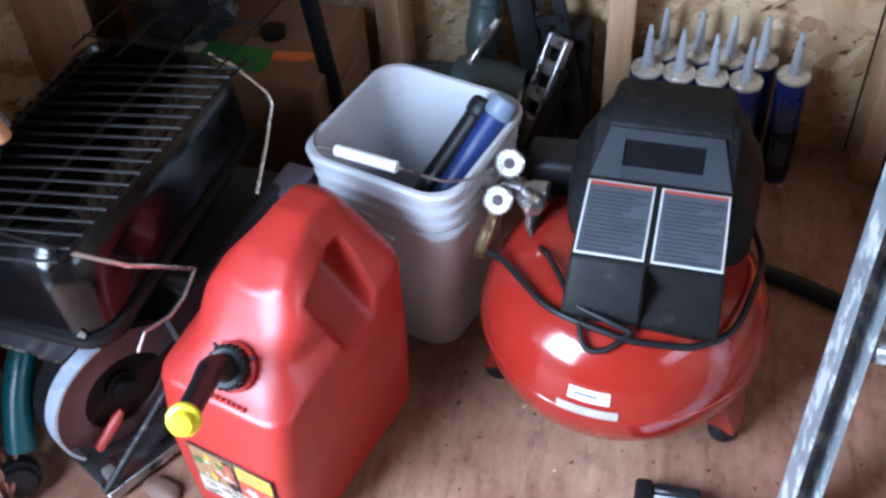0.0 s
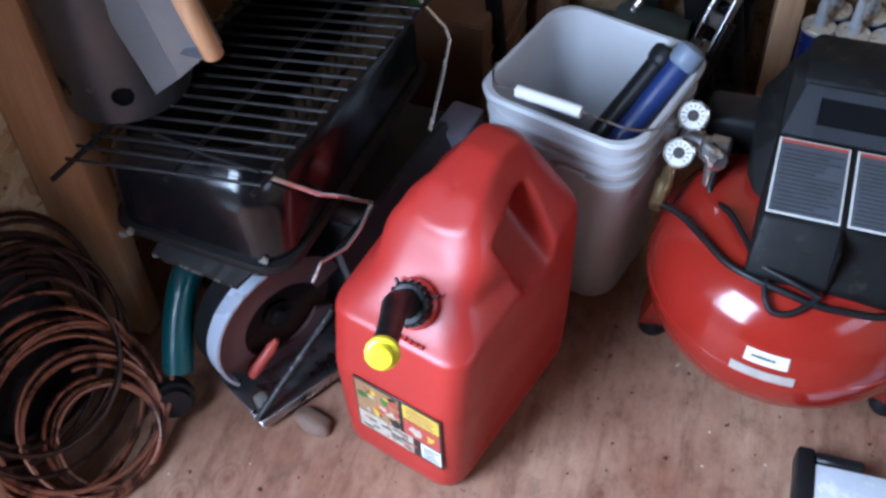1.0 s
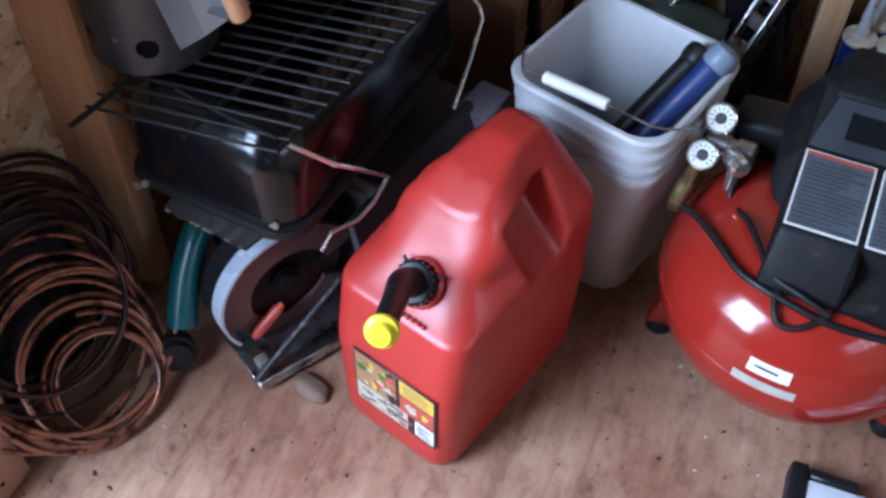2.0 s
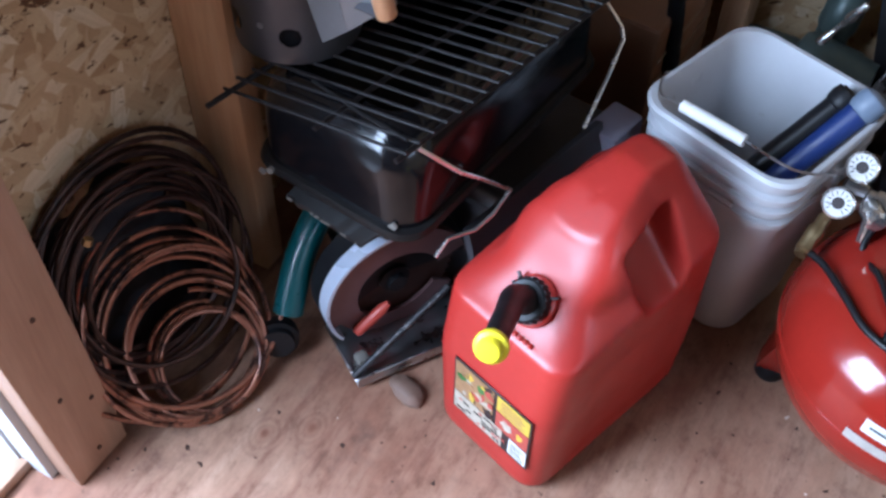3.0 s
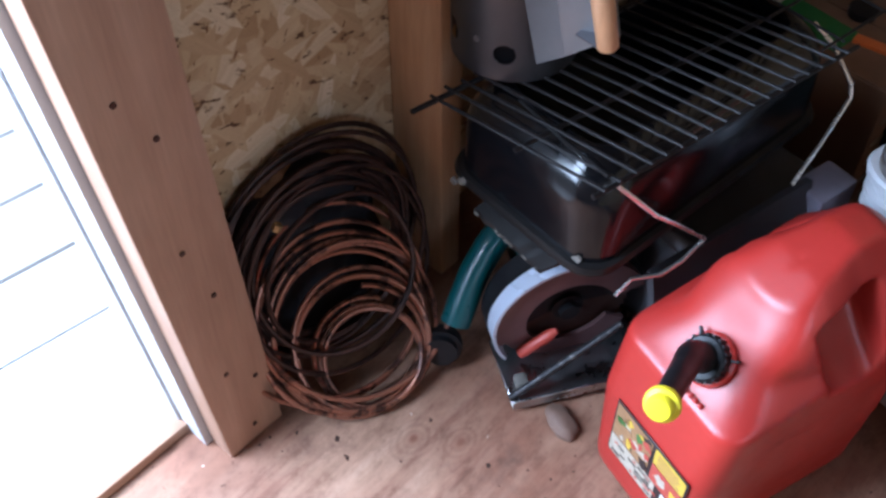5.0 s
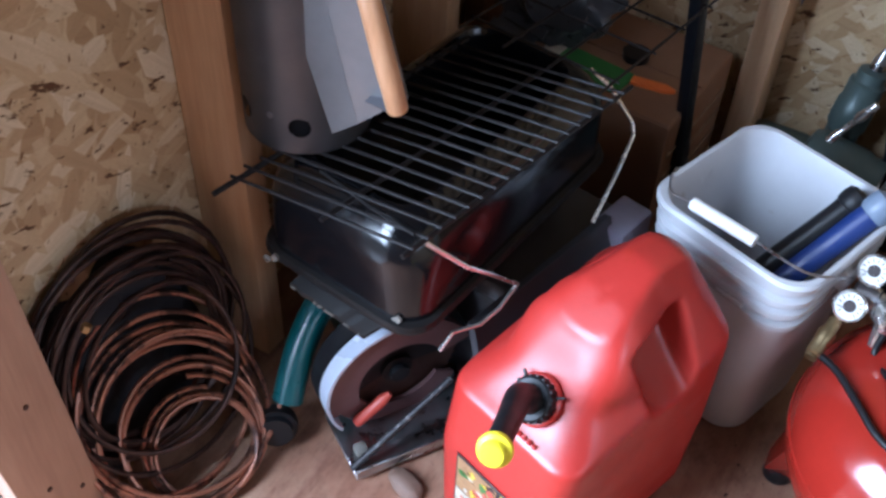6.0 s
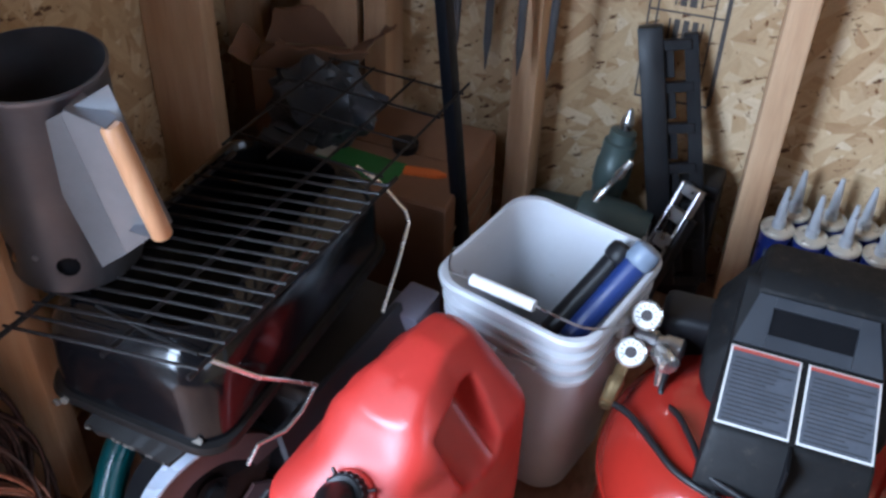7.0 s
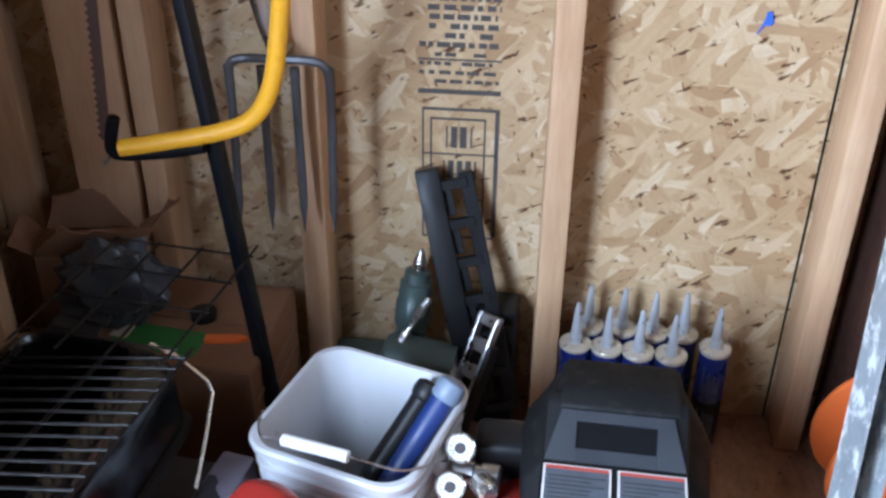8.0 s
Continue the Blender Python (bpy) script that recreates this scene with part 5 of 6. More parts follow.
# ---- case under the grill ----
def tool_case():
    m = Matrix.Translation((-0.43, 1.07, 0)) @ Matrix.Rotation(radians(-8), 4, 'Z')
    c = thing("tool_case", m, "dark grey plastic tool case under the black grill", "tool case")
    bm = bm_new()
    box(bm, -0.09, 0.115, 0.0, 0.22, 0.0, 0.19, 0.010, 3)
    part("body", bm, CASE_GREY, c)
    bm = bm_new()
    box(bm, -0.095, 0.12, -0.005, 0.225, 0.193, 0.2295, 0.010, 3)
    part("lid", bm, CASE_GREY, c)
    bm = bm_new()
    box(bm, 0.116, 0.126, 0.08, 0.13, 0.16, 0.21, 0.003)
    part("latch", bm, BLACK_PLASTIC, c)
    return c


tool_case()
t = thing("folded_panel", Matrix.Translation((-0.272, 1.215, 0)) @ Matrix.Rotation(radians(-12), 4, 'Z'), "pale lilac plastic panel standing beside the bucket", "panel")
bm = bm_new()
box(bm, -0.02, 0.03, -0.02, 0.05, 0.0, 0.262, 0.006, 2)
part("panel", bm, LILAC, t)
t = thing("plastic_tray", Matrix.Identity(4), "dark grey plastic tray leaning beneath the grill", "tray")
bm = bm_new()
slab(bm, [(-0.335, 0.955, 0.205), (-0.270, 1.20, 0.225), (-0.285, 1.21, 0.268), (-0.352, 0.965, 0.250)], 0.012)
part("tray", bm, CASE_GREY, t)
bm = bm_new()
slab(bm, [(-0.315, 0.95, 0.0), (-0.256, 1.19, 0.0), (-0.272, 1.20, 0.222), (-0.337, 0.955, 0.202)], 0.008)
part("tray_leg", bm, CASE_GREY, t)

BARK = plain("brown_bark", (0.17, 0.10, 0.07, 1), 0.7, vary=0.5, scale=30, bump=0.4)
# offcut on the floor by the saw
t = thing("wood_offcut", pose(-0.372, 0.862, 0.0, 0, 0, -20), "rounded brown wood offcut on the floor", "wood offcut")
bm = bm_new()
bmesh.ops.create_icosphere(bm, subdivisions=3, radius=1.0)
for v in bm.verts:
    k = 1 + 0.25 * noise.noise(v.co * 1.3) + 0.06 * noise.noise(v.co * 5)
    v.co = Vector((0.030 * v.co.x * k, 0.016 * v.co.y * k, max(0.0, 0.008 + 0.010 * v.co.z * k)))
part("offcut", bm, BARK, t)
# ---- boxes in the corner ----
def carton(name, m, w, d, h, label, mat):
    c = thing(name, m, label, "box")
    bm = bm_new()
    box(bm, -w / 2, w / 2, -d / 2, d / 2, 0, h, 0.004, 2)
    part("body", bm, mat, c)
    for k, y in enumerate((-d / 4, d / 4)):
        bm = bm_new()
        box(bm, -w / 2 + 0.002, w / 2 - 0.002, y - d / 4 + 0.002, y + d / 4 - 0.002, h, h + 0.003, 0.001, 1)
        part("flap", bm, mat, c)
    for k in range(6):
        bm = bm_new()
        z = 0.03 + k * (h - 0.05) / 6
        box(bm, w / 2, w / 2 + 0.003, -d / 2 + 0.01, d / 2 - 0.01, z, z + 0.006, 0.001, 1)
        part("side_slat", bm, CARD_PALE, c)
    return c


carton("cardboard_box", Matrix.Translation((-0.405, 1.515, 0)) @ Matrix.Rotation(radians(-4), 4, 'Z'), 0.285, 0.225, 0.290, "brown cardboard box in the shed corner", CARD)
t = thing("green_card", Matrix.Translation((-0.428, 1.458, 0.2935)) @ Matrix.Rotation(radians(-8), 4, 'Z'), "green printed card lying on a cardboard box", "card")
bm = bm_new()
box(bm, -0.072, 0.066, -0.030, 0.030, 0, 0.002, 0.0005, 1)
part("card", bm, GREEN_CARD, t)
bm = bm_new()
box(bm, -0.078, -0.05, -0.012, 0.03, 0.002, 0.004, 0.0005, 1)
part("white_corner", bm, PRINT_CREAM, t)
t = thing("orange_pencil", Matrix.Translation((-0.330, 1.466, 0.2935)) @ Matrix.Rotation(radians(6), 4, 'Z'), "flat orange carpenter pencil on a cardboard box", "pencil")
bm = bm_new()
loft(bm, [[Vector((x, y * k, z)) for y, z in ((-0.008, 0), (0.008, 0), (0.008, 0.006), (-0.008, 0.006))] for x, k in ((-0.03, 1), (0.02, 1), (0.036, 0.15))])
part("pencil", bm, ORANGE, t)
t = thing("black_tape", Matrix.Translation((-0.378, 1.520, 0.2935)), "small black roll of tape on a cardboard box", "tape")
bm = bm_new()
lathe(bm, [(0.010, 0), (0.020, 0), (0.021, 0.012), (0.010, 0.012)], 24)
part("roll", bm, BLACK_PLASTIC, t)
torn = carton("small_carton", Matrix.Translation((-0.575, 1.583, 0)) @ Matrix.Rotation(radians(12), 4, 'Z'), 0.15, 0.08, 0.380, "brown cardboard carton with torn open flaps, in the corner", CARD)
# torn flaps standing up from its top
for a, b, c, d in (((-0.075, -0.040, 0.384), (0.075, -0.040, 0.384), (0.120, -0.062, 0.433), (-0.020, -0.070, 0.445)),
                   ((0.076, -0.038, 0.384), (0.076, 0.038, 0.384), (0.150, 0.020, 0.441), (0.135, -0.050, 0.464)),
                   ((-0.076, -0.038, 0.384), (-0.076, 0.038, 0.384), (-0.100, 0.030, 0.418), (-0.105, -0.045, 0.407)),
                   ((-0.070, 0.040, 0.384), (0.070, 0.040, 0.384), (0.060, 0.050, 0.456), (-0.050, 0.046, 0.441))):
    bm = bm_new()
    corners = [Vector(p) for p in (a, b, c, d)]
    rows = []
    for i in range(7):
        row = []
        for j in range(9):
            p = corners[0].lerp(corners[1], j / 8).lerp(corners[3].lerp(corners[2], j / 8), i / 6)
            k = i / 6
            row.append(p + Vector((0.006 * noise.noise(p * 31), 0.008 * noise.noise(p * 27 + Vector((4, 0, 0))), 0.014 * k * noise.noise(p * 40 + Vector((0, 9, 0))))) * k)
        rows.append(row)
    loft(bm, rows + [[p + Vector((0, 0.003, 0.001)) for p in r] for r in reversed(rows)], False, False)
    part("torn_flap", bm, CARD, torn)


def film_bundle():
    b = thing("film_bundle", Matrix.Identity(4), "crumpled grey plastic film bundle in the corner", "plastic film")
    bm = bm_new()
    bmesh.ops.create_icosphere(bm, subdivisions=4, radius=1.0)
    for v in bm.verts:
        p = v.co.copy()
        k = 1 + 0.34 * noise.noise(p * 2.1) + 0.20 * abs(noise.noise(p * 6.0)) + 0.14 * noise.noise(p * 15)
        v.co = Vector((-0.505 + 0.080 * p.x * k, 1.500 + 0.036 * p.y * k, max(0.2965, 0.360 + 0.072 * p.z * k)))
    part("film", bm, FOIL, b)
    for k in range(4):
        bm = bm_new()
        y = 1.44 + 0.012 * k
        slab(bm, [(-0.600 + 0.012 * k, y, 0.300 + 0.012 * k), (-0.525 + 0.012 * k, y - 0.02, 0.298 + 0.012 * k), (-0.525 + 0.012 * k, y + 0.02, 0.305 + 0.012 * k), (-0.600 + 0.012 * k, y + 0.04, 0.307 + 0.012 * k)], 0.003)
        part("fold", bm, FOIL, b)
    return b


film_bundle()

# ---- long things against the back wall ----
t = thing("steel_pole", Matrix.Identity(4), "dark blue-black steel pole leaning towards the wall", "pole")
bm = bm_new()
m_, ln = along((-0.236, 1.440, 0.0), (-0.410, 1.470, 1.60))
box(bm, -0.0125, 0.0125, -0.009, 0.009, 0.0, ln, 0.003, 2, m_)
part("bar", bm, POLE_BLUE, t)


def garden_fork():
    f = thing("garden_fork", Matrix.Identity(4), "steel garden fork hanging on the pine stud", "garden fork")
    Y = 1.598
    for x, xt in ((-0.322, -0.324), (-0.274, -0.274), (-0.226, -0.224), (-0.176, -0.178)):
        bm = bm_new()
        path = [(x, Y, 0.685), (x, Y, 0.60), (xt, Y - 0.004, 0.50), (xt, Y - 0.012, 0.42)]
        tube(bm, smooth_path(path, 5), 0.0068, 8, taper=[1.1 - 0.25 * i / 15 if i < 13 else 0.75 - 0.22 * (i - 12) for i in range(16)])
        part("tine", bm, STEEL_DULL, f)
    bm = bm_new()
    tube(bm, smooth_path([(-0.322, Y, 0.668), (-0.318, Y, 0.688), (-0.300, Y, 0.696), (-0.25, Y, 0.697), (-0.20, Y, 0.696), (-0.182, Y, 0.688), (-0.176, Y, 0.668)], 6), 0.0068, 8)
    part("head", bm, STEEL_DULL, f)
    bm = bm_new()
    rod(bm, (-0.25, Y, 0.695), (-0.30, Y - 0.01, 0.95), 0.013, 16, ((0.6, 0), (0.9, 0.15), (1.1, 0.5), (1.2, 1)))
    part("socket", bm, STEEL, f, "bright steel socket")
    bm = bm_new()
    rod(bm, (-0.30, Y - 0.01, 0.95), (-0.42, Y - 0.03, 1.65), 0.0155, 16)
    part("shaft", bm, HANDLE_WOOD, f)
    bm = bm_new()
    rod(bm, (-0.235, SY + 0.003, 0.706), (-0.235, Y - 0.012, 0.712), 0.003, 8)
    part("hanging_nail", bm, STEEL, f)
    return f


STEEL_DULL = plain("dull_grey_steel", (0.10, 0.10, 0.108, 1), 0.5, metal=0.5, vary=0.6, scale=24, dirt=srgb(.50, .49, .50), dirt_amount=0.66)
garden_fork()


def bow_saw():
    b = thing("bow_saw", Matrix.Identity(4), "bow saw with yellow tube frame and dark blade", "bow saw")
    Y = 1.428
    bm = bm_new()
    path = smooth_path([(-0.425, Y, 0.632), (-0.36, Y, 0.646), (-0.29, Y, 0.663), (-0.245, Y, 0.684), (-0.218, Y, 0.725), (-0.203, Y, 0.79), (-0.19, Y, 0.90), (-0.18, Y + 0.01, 1.15), (-0.20, Y + 0.03, 1.24), (-0.26, Y + 0.03, 1.27), (-0.385, Y + 0.02, 1.275)], 7)
    tube(bm, path, 0.0118, 14)
    part("frame", bm, SAW_YELLOW, b, "yellow painted tube frame")
    bm = bm_new()
    slab(bm, [(-0.449, Y - 0.001, 0.645), (-0.436, Y - 0.001, 0.645), (-0.392, Y - 0.001, 1.27), (-0.405, Y - 0.001, 1.27)], 0.002)
    part("blade", bm, RUST, b, "dark toothed blade")
    bm = bm_new()
    for k in range(60):
        s = k / 60
        x, z = -0.449 + 0.044 * s, 0.645 + 0.625 * s
        sheet(bm, [(x, Y, z), (x - 0.0045, Y, z + 0.005), (x + 0.0007, Y, z + 0.0101)])
    part("teeth", bm, RUST, b)
    bm = bm_new()
    tube(bm, smooth_path([(-0.428, Y, 0.676), (-0.436, Y, 0.648), (-0.436, Y, 0.626), (-0.41, Y, 0.624), (-0.36, Y, 0.630), (-0.312, Y, 0.640)], 5), 0.0085, 10)
    part("tension_lever", bm, VOID_BLACK, b, "black tension lever")
    bm = bm_new()
    rod(bm, (-0.446, Y - 0.011, 0.613), (-0.446, Y + 0.011, 0.613), 0.004, 10)
    part("pivot_pin", bm, STEEL, b)
    bm = bm_new()
    rod(bm, (-0.225, Y + 0.02, 1.252), (-0.225, SY + 0.004, 1.252), 0.003, 8)
    part("hanging_nail", bm, STEEL, b)
    return b


bow_saw()


# ---- drill, rail and cutter behind the bucket ----
def power_drill():
    d = thing("power_drill", Matrix.Identity(4), "grey-green cast metal power drill leaning on the back wall", "drill")
    bm = bm_new()
    rod(bm, (-0.112, 1.61, 0.172), (0.010, 1.60, 0.160), 0.044, 24, ((0.5, 0), (0.85, 0.04), (1, 0.15), (1, 0.75), (0.92, 0.8), (0.92, 1.0)))
    part("motor_body", bm, DRILL_GREEN, d)
    bm = bm_new()
    for k in range(3):
        box(bm, -0.088 + 0.009 * k, -0.084 + 0.009 * k, 1.553, 1.562, 0.155, 0.185, 0.001, 1)
    part("vent_slot", bm, VOID_BLACK, d)
    bm = bm_new()
    rod(bm, (-0.075, 1.645, 0.14), (-0.058, 1.675, 0.315), 0.030, 22, ((0.85, 0), (0.85, 0.35), (1.0, 0.40), (1.0, 0.62), (0.92, 0.64), (0.92, 0.82), (0.75, 0.84), (0.72, 0.93), (0.4, 0.95)))
    part("gear_case", bm, DRILL_GREEN, d)
    bm = bm_new()
    rod(bm, (-0.058, 1.675, 0.30), (-0.054, 1.682, 0.340), 0.011, 16, ((1, 0), (1.0, 0.5), (0.7, 0.7), (0.3, 1)))
    part("chuck", bm, STEEL, d, "steel chuck")
    bm = bm_new()
    rod(bm, (-0.085, 1.60, 0.20), (-0.035, 1.62, 0.285), 0.0075, 12, ((1, 0), (1, 0.3), (0.6, 0.35), (0.6, 0.6), (1.2, 0.7), (0.7, 1)))
    part("chuck_key", bm, CHROME, d, "shiny chuck key")
    bm = bm_new()
    box(bm, 0.006, 0.014, 1.545, 1.62, 0.118, 0.185, 0.003)
    part("name_plate", bm, STEEL, d)
    bm = bm_new()
    box(bm, -0.21, -0.10, 1.60, 1.70, 0.0, 0.145, 0.02, 3)
    box(bm, -0.11, 0.01, 1.565, 1.63, 0.0, 0.112, 0.008, 2)
    part("base", bm, DRILL_GREEN, d)
    return d


power_drill()


def shelf_rail():
    r = thing("slotted_rail", Matrix.Identity(4), "black slotted plastic rail leaning on the strand board wall", "rail")
    a, b = Vector((0.078, 1.60, 0.08)), Vector((-0.022, 1.70, 0.487))
    d = (b - a)
    side = Vector((1, 0.1, 0.25)).normalized()
    side = (side - d.normalized() * side.dot(d.normalized())).normalized()
    nrm = d.normalized().cross(side)
    mm = Matrix((( *side, 0), (*nrm, 0), (*d.normalized(), 0), (0, 0, 0, 1))).transposed()
    mm.translation = a
    L = d.length
    bm = bm_new()
    box(bm, -0.046, -0.008, -0.014, 0.012, 0, L, 0.002, 2, mm)
    part("channel", bm, BLACK_PLASTIC, r)
    bm = bm_new()
    box(bm, 0.022, 0.044, -0.006, 0.006, 0, L - 0.015, 0.001, 1, mm)
    part("outer_edge", bm, BLACK_PLASTIC, r)
    for k in range(7):
        bm = bm_new()
        z = L - 0.022 - k * 0.066
        if z < 0:
            break
        box(bm, -0.010, 0.034, -0.010, 0.004, z - 0.016, z, 0.001, 1, mm)
        part("rung", bm, BLACK_PLASTIC, r)
        if k < 6:
            bm = bm_new()
            box(bm, -0.010, 0.006, -0.002, 0.002, z - 0.06, z - 0.006, 0.0005, 1, mm)
            part("web", bm, BLACK_PLASTIC, r)
    return r


shelf_rail()


def bolt_tool():
    s = thing("steel_bracket_tool", Matrix.Identity(4), "worn steel tool with round holes beside the bucket", "steel tool")
    a, b = Vector((0.012, 1.545, 0.100)), Vector((0.068, 1.620, 0.262))
    m_, ln = along(a, b)
    bm = bm_new()
    box(bm, -0.020, -0.014, -0.010, 0.010, 0, ln, 0.002, 2, m_)
    box(bm, 0.014, 0.020, -0.010, 0.010, 0, ln, 0.002, 2, m_)
    for z0, z1 in ((0.0, 0.05), (0.075, 0.10), (0.122, 0.145), (ln - 0.02, ln)):
        box(bm, -0.014, 0.014, -0.007, 0.007, z0, z1, 0.002, 1, m_)
    part("slotted_bar", bm, STEEL, s)
    bm = bm_new()
    box(bm, -0.030, -0.021, -0.014, 0.014, -0.02, ln * 0.75, 0.003, 2, m_)
    part("black_edge", bm, BLACK_PLASTIC, s)
    bm = bm_new()
    box(bm, -0.03, 0.03, -0.02, 0.02, -0.11, 0.0, 0.006, 2, m_)
    part("grip", bm, BLACK_PLASTIC, s)
    return s


bolt_tool()
t = thing("black_case", Matrix.Translation((0.090, 1.665, 0)) @ Matrix.Rotation(radians(-6), 4, 'Z'), "small black plastic case on the floor", "case")
bm = bm_new()
box(bm, -0.050, 0.020, -0.02, 0.045, 0.0, 0.222, 0.008, 2)
part("body", bm, BLACK_PLASTIC, t)
bm = bm_new()
box(bm, -0.050, 0.020, -0.02, 0.045, 0.224, 0.250, 0.008, 2)
part("lid", bm, BLACK_PLASTIC, t)
t = thing("rubber_hose", Matrix.Identity(4), "short black rubber hose on the floor", "hose")
bm = bm_new()
tube(bm, smooth_path([(0.30, 1.42, 0.014), (0.38, 1.40, 0.014), (0.46, 1.375, 0.014), (0.56, 1.33, 0.014), (0.68, 1.30, 0.014)], 6), 0.014, 12)
part("hose", bm, BLACK_PLASTIC, t)


# ---- stepladder ----
def stepladder():
    l = thing("stepladder", Matrix.Identity(4), "paint-spotted aluminium stepladder with black foot", "stepladder")
    base, d = Vector((0.442, 0.925, 0.0)), Vector((0.094, 0.372, 1.0))
    m_ = Matrix.Translation(base) @ d.to_track_quat('Z', 'Y').to_matrix().to_4x4() @ Matrix.Rotation(radians(14), 4, 'Z')
    bm = bm_new()
    sec = ((-0.016, -0.032), (0.016, -0.032), (0.016, 0.032), (0.013, 0.032), (0.013, -0.029), (-0.013, -0.029), (-0.013, 0.032), (-0.016, 0.032))
    loft(bm, [[m_ @ Vector((x, y, z)) for x, y in sec] for z in (0.01, 0.4, 0.8, 1.2, 1.55)])
    part("rail", bm, ALU, l)
    bm = bm_new()
    box(bm, 0.275, 0.455, 0.895, 0.955, 0.006, 0.032, 0.003, 2)
    part("foot_bar", bm, ALU_WHITE, l, "white spotted foot bar")
    bm = bm_new()
    box(bm, 0.252, 0.275, 0.884, 0.975, 0.0, 0.036, 0.005, 2)
    box(bm, 0.275, 0.335, 0.884, 0.897, 0.0, 0.034, 0.003, 1)
    box(bm, 0.275, 0.335, 0.957, 0.972, 0.0, 0.034, 0.003, 1)
    part("rubber_end", bm, BLACK_PLASTIC, l, "worn black rubber end")
    for k, zz in enumerate((0.10, 0.16, 0.30, 0.34)):
        bm = bm_new()
        rod(bm, m_ @ Vector((-0.0165, 0.005 * (-1) ** k, zz)), m_ @ Vector((-0.022, 0.005 * (-1) ** k, zz)), 0.011, 14, ((1, 0), (0.9, 0.5), (0.4, 1)))
        part("rivet", bm, STEEL, l)
    for z in (0.30, 0.60, 0.90):
        c = base + d * z
        bm = bm_new()
        box(bm, c.x + 0.02, c.x + 0.40, c.y - 0.03, c.y + 0.05, z - 0.02, z + 0.005, 0.003, 1)
        part("step", bm, ALU, l)
    c2 = base + Vector((0.42, 0, 0))
    bm = bm_new()
    m2 = Matrix.Translation(c2) @ d.to_track_quat('Z', 'Y').to_matrix().to_4x4()
    box(bm, -0.016, 0.016, -0.032, 0.032, 0.0, 1.55, 0.002, 1, m2)
    part("rail", bm, ALU, l)
    bm = bm_new()
    box(bm, -0.0172, -0.0162, -0.022, 0.022, 0.42, 0.56, 0, 1, m_)
    st = part("sticker", bm, WHITE_LABEL, l, "white sticker with yellow and green bands")
    for z0, z1, mat in ((0.44, 0.465, PRINT_YELLOW), (0.475, 0.485, PRINT_GREEN), (0.50, 0.535, PRINT_GREEN)):
        bm = bm_new()
        box(bm, -0.0178, -0.0172, -0.018, 0.018, z0, z1, 0, 1, m_)
        part("colour_band", bm, mat, st)
    return l


ALU_WHITE = plain("white_spotted_aluminium", (0.60, 0.64, 0.70, 1), 0.45, metal=0.2, vary=0.3, scale=14, dirt=srgb(.88, .88, .86), dirt_amount=0.55)
stepladder()


def cord_reel():
    r = thing("cord_reel", Matrix.Translation((0.72, 1.50, 0.0)) @ Matrix.Rotation(radians(90), 4, 'Z'), "orange plastic cord reel on the floor", "cord reel")
    for x in (-0.06, 0.05):
        bm = bm_new()
        rod(bm, (x, 0, 0.13), (x + 0.012, 0, 0.13), 0.13, 40, ((0.97, 0), (1, 0.2), (1, 0.8), (0.97, 1)))
        part("flange", bm, ORANGE, r)
    bm = bm_new()
    rod(bm, (-0.05, 0, 0.13), (0.05, 0, 0.13), 0.075, 28)
    part("drum", bm, ORANGE, r)
    return r


cord_reel()
t = thing("storage_crate", Matrix.Translation((0.86, 1.56, 0)), "dark red-brown storage crate in the next bay", "crate")
bm = bm_new()
box(bm, -0.22, 0.4, 0.04, 0.15, 0.0, 1.04, 0.008, 2)
part("body", bm, RUST, t)
bm = bm_new()
box(bm, -0.226, 0.406, 0.034, 0.154, 1.042, 1.10, 0.008, 2)
part("lid", bm, RUST, t)

# marks printed on the back wall's board, too faint to read
def stamp(x0, x1, z0, z1):
    b = bm_new()
    box(b, x0, x1, WY - 0.0008, WY, z0, z1)
    part("stamp_bar", b, INK, wall_n)


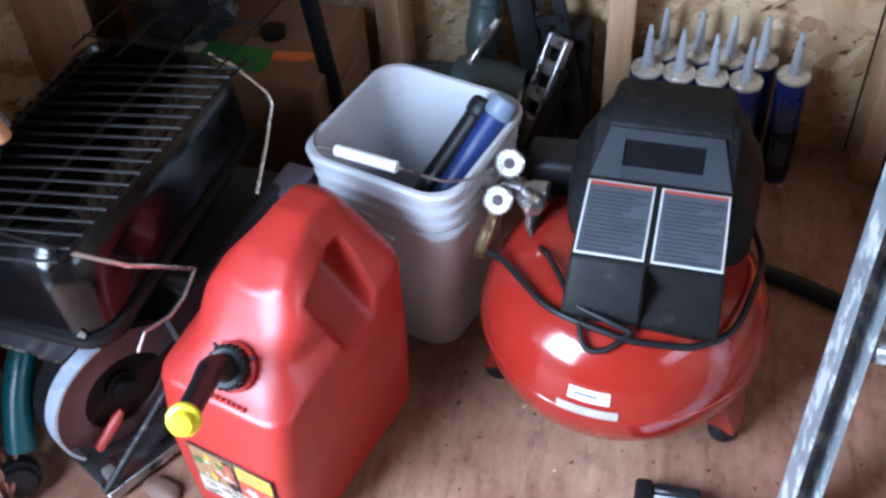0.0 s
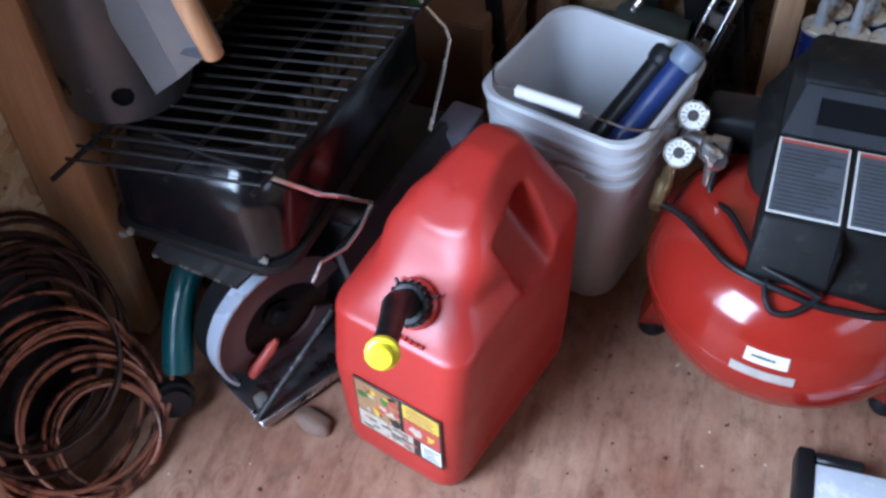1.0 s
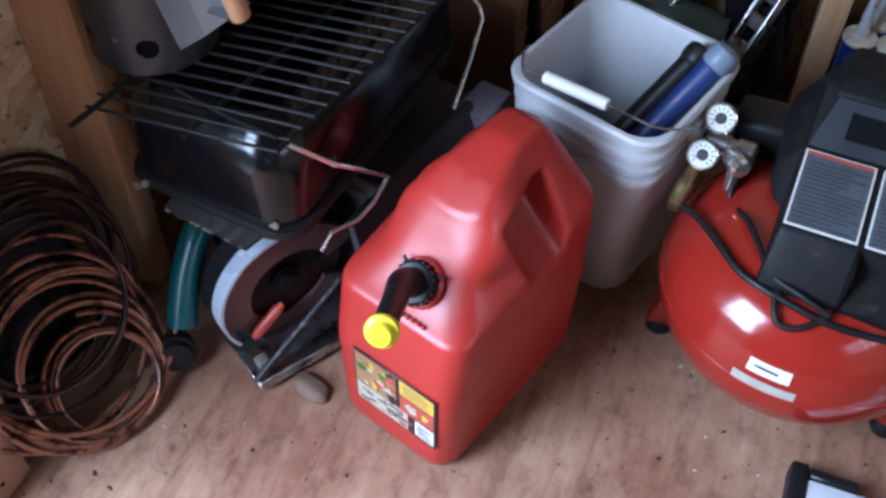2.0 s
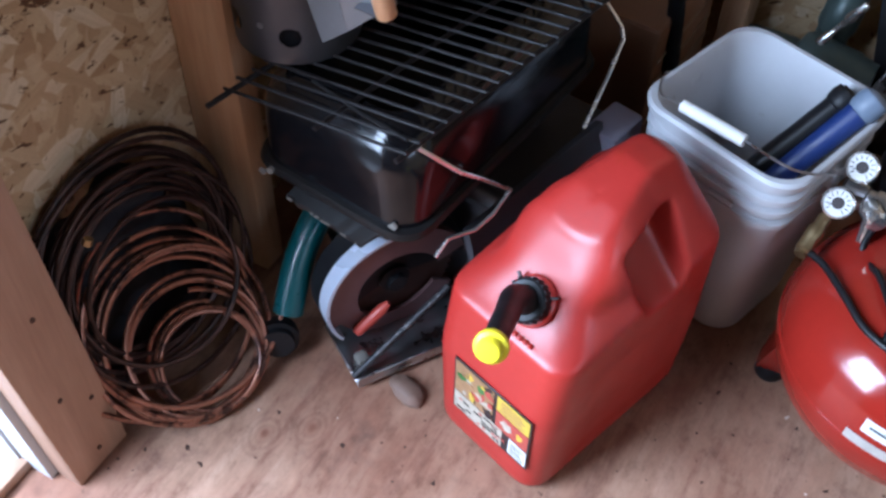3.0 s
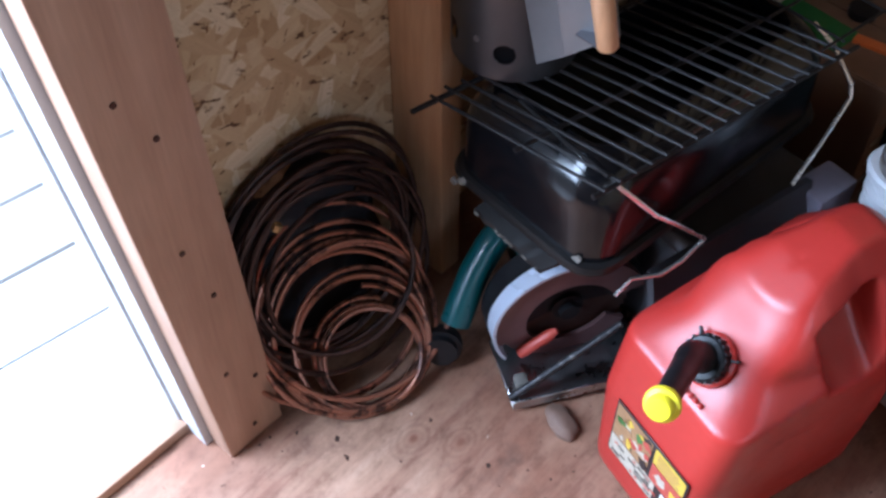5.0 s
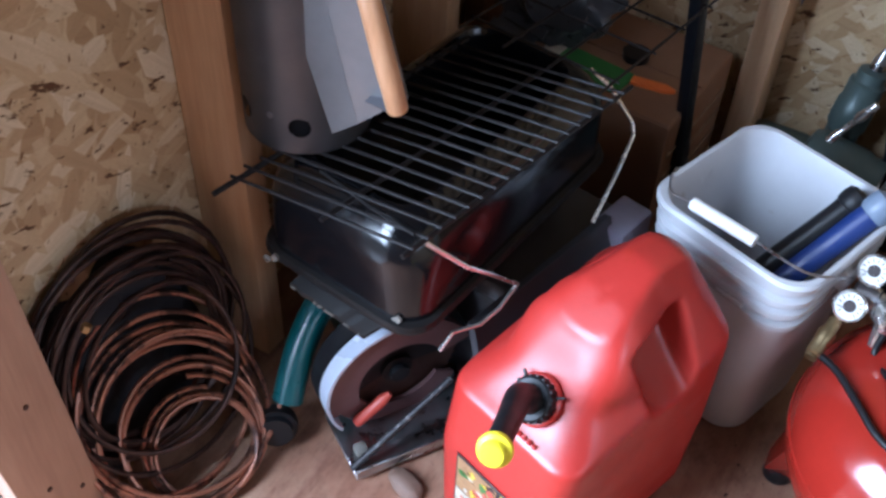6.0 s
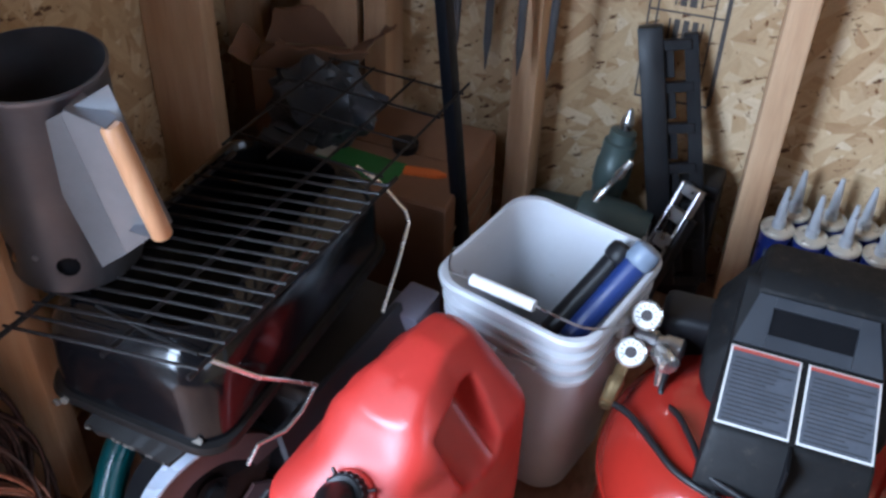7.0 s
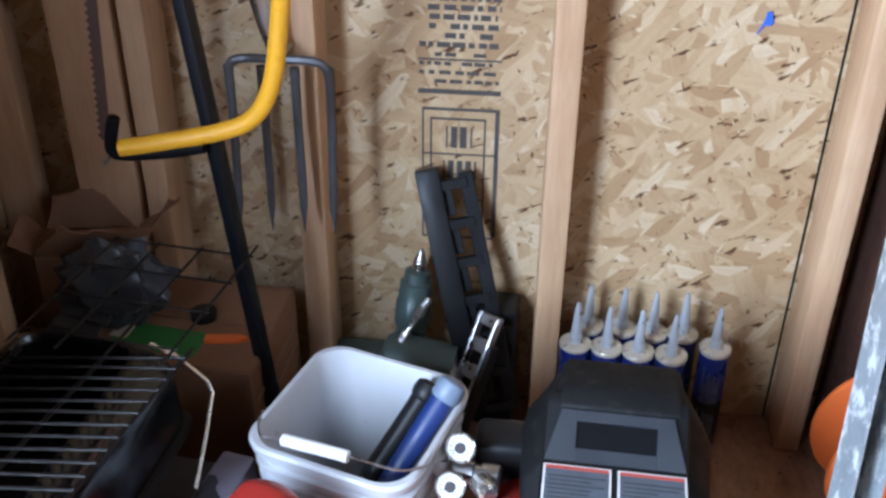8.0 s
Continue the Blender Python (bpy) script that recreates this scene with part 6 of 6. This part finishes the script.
for x0, x1, z0, z1 in ((-0.058, 0.064, 0.572, 0.577), (-0.058, 0.060, 0.340, 0.344), (-0.058, -0.055, 0.344, 0.572), (0.040, 0.043, 0.345, 0.56), (0.057, 0.064, 0.345, 0.572),
                       (-0.045, 0.040, 0.556, 0.560), (-0.045, -0.042, 0.345, 0.556), (-0.055, 0.057, 0.495, 0.498), (-0.064, 0.064, 0.600, 0.608), (-0.064, 0.064, 0.655, 0.658)):
    stamp(x0, x1, z0, z1)
rnd = random.Random(5)
for i in range(11):
    z = 0.618 + 0.0145 * i
    x = -0.062 + (0.02 if i > 4 else 0) * rnd.random()
    end = 0.05 + 0.014 * rnd.random()
    bb = bm_new()
    while x < end:
        w = rnd.uniform(0.006, 0.020)
        if rnd.random() < 0.85:
            box(bb, x, min(x + w, end), WY - 0.0008, WY, z, z + (0.0085 if i > 3 else 0.006))
        x += w + rnd.uniform(0.003, 0.007)
    part("stamp_line", bb, INK, wall_n)
bb = bm_new()
for x, w in ((-0.020, 0.003), (-0.012, 0.010), (0.002, 0.011), (0.019, 0.003)):
    box(bb, x, x + w, WY - 0.0008, WY, 0.508, 0.545)
for x, w in ((-0.024, 0.003), (-0.016, 0.009), (-0.002, 0.009), (0.012, 0.009), (0.026, 0.003)):
    box(bb, x, x + w, WY - 0.0008, WY, 0.450, 0.485)
part("stamp_figure", bb, INK, wall_n)
SCRAP_BLUE = plain("bright_blue_film", (0.05, 0.14, 0.62, 1), 0.4, vary=0.2)
t = thing("blue_tape_scrap", Matrix.Translation((0.445, WY - 0.002, 0.735)) @ Matrix.Scale(0.6, 4), "torn scrap of blue plastic on the wall", "scrap")
bm = bm_new()
sheet_pts = [(-0.006, 0, 0.028), (0.004, 0, 0.03), (0.012, 0, 0.004), (0.006, 0, -0.006), (-0.008, 0, -0.004), (-0.024, 0, -0.030), (-0.010, 0, 0.006)]
loft(bm, [[Vector(p) for p in sheet_pts], [Vector(p) + Vector((0, -0.004, 0)) for p in sheet_pts]])
part("scrap", bm, SCRAP_BLUE, t)
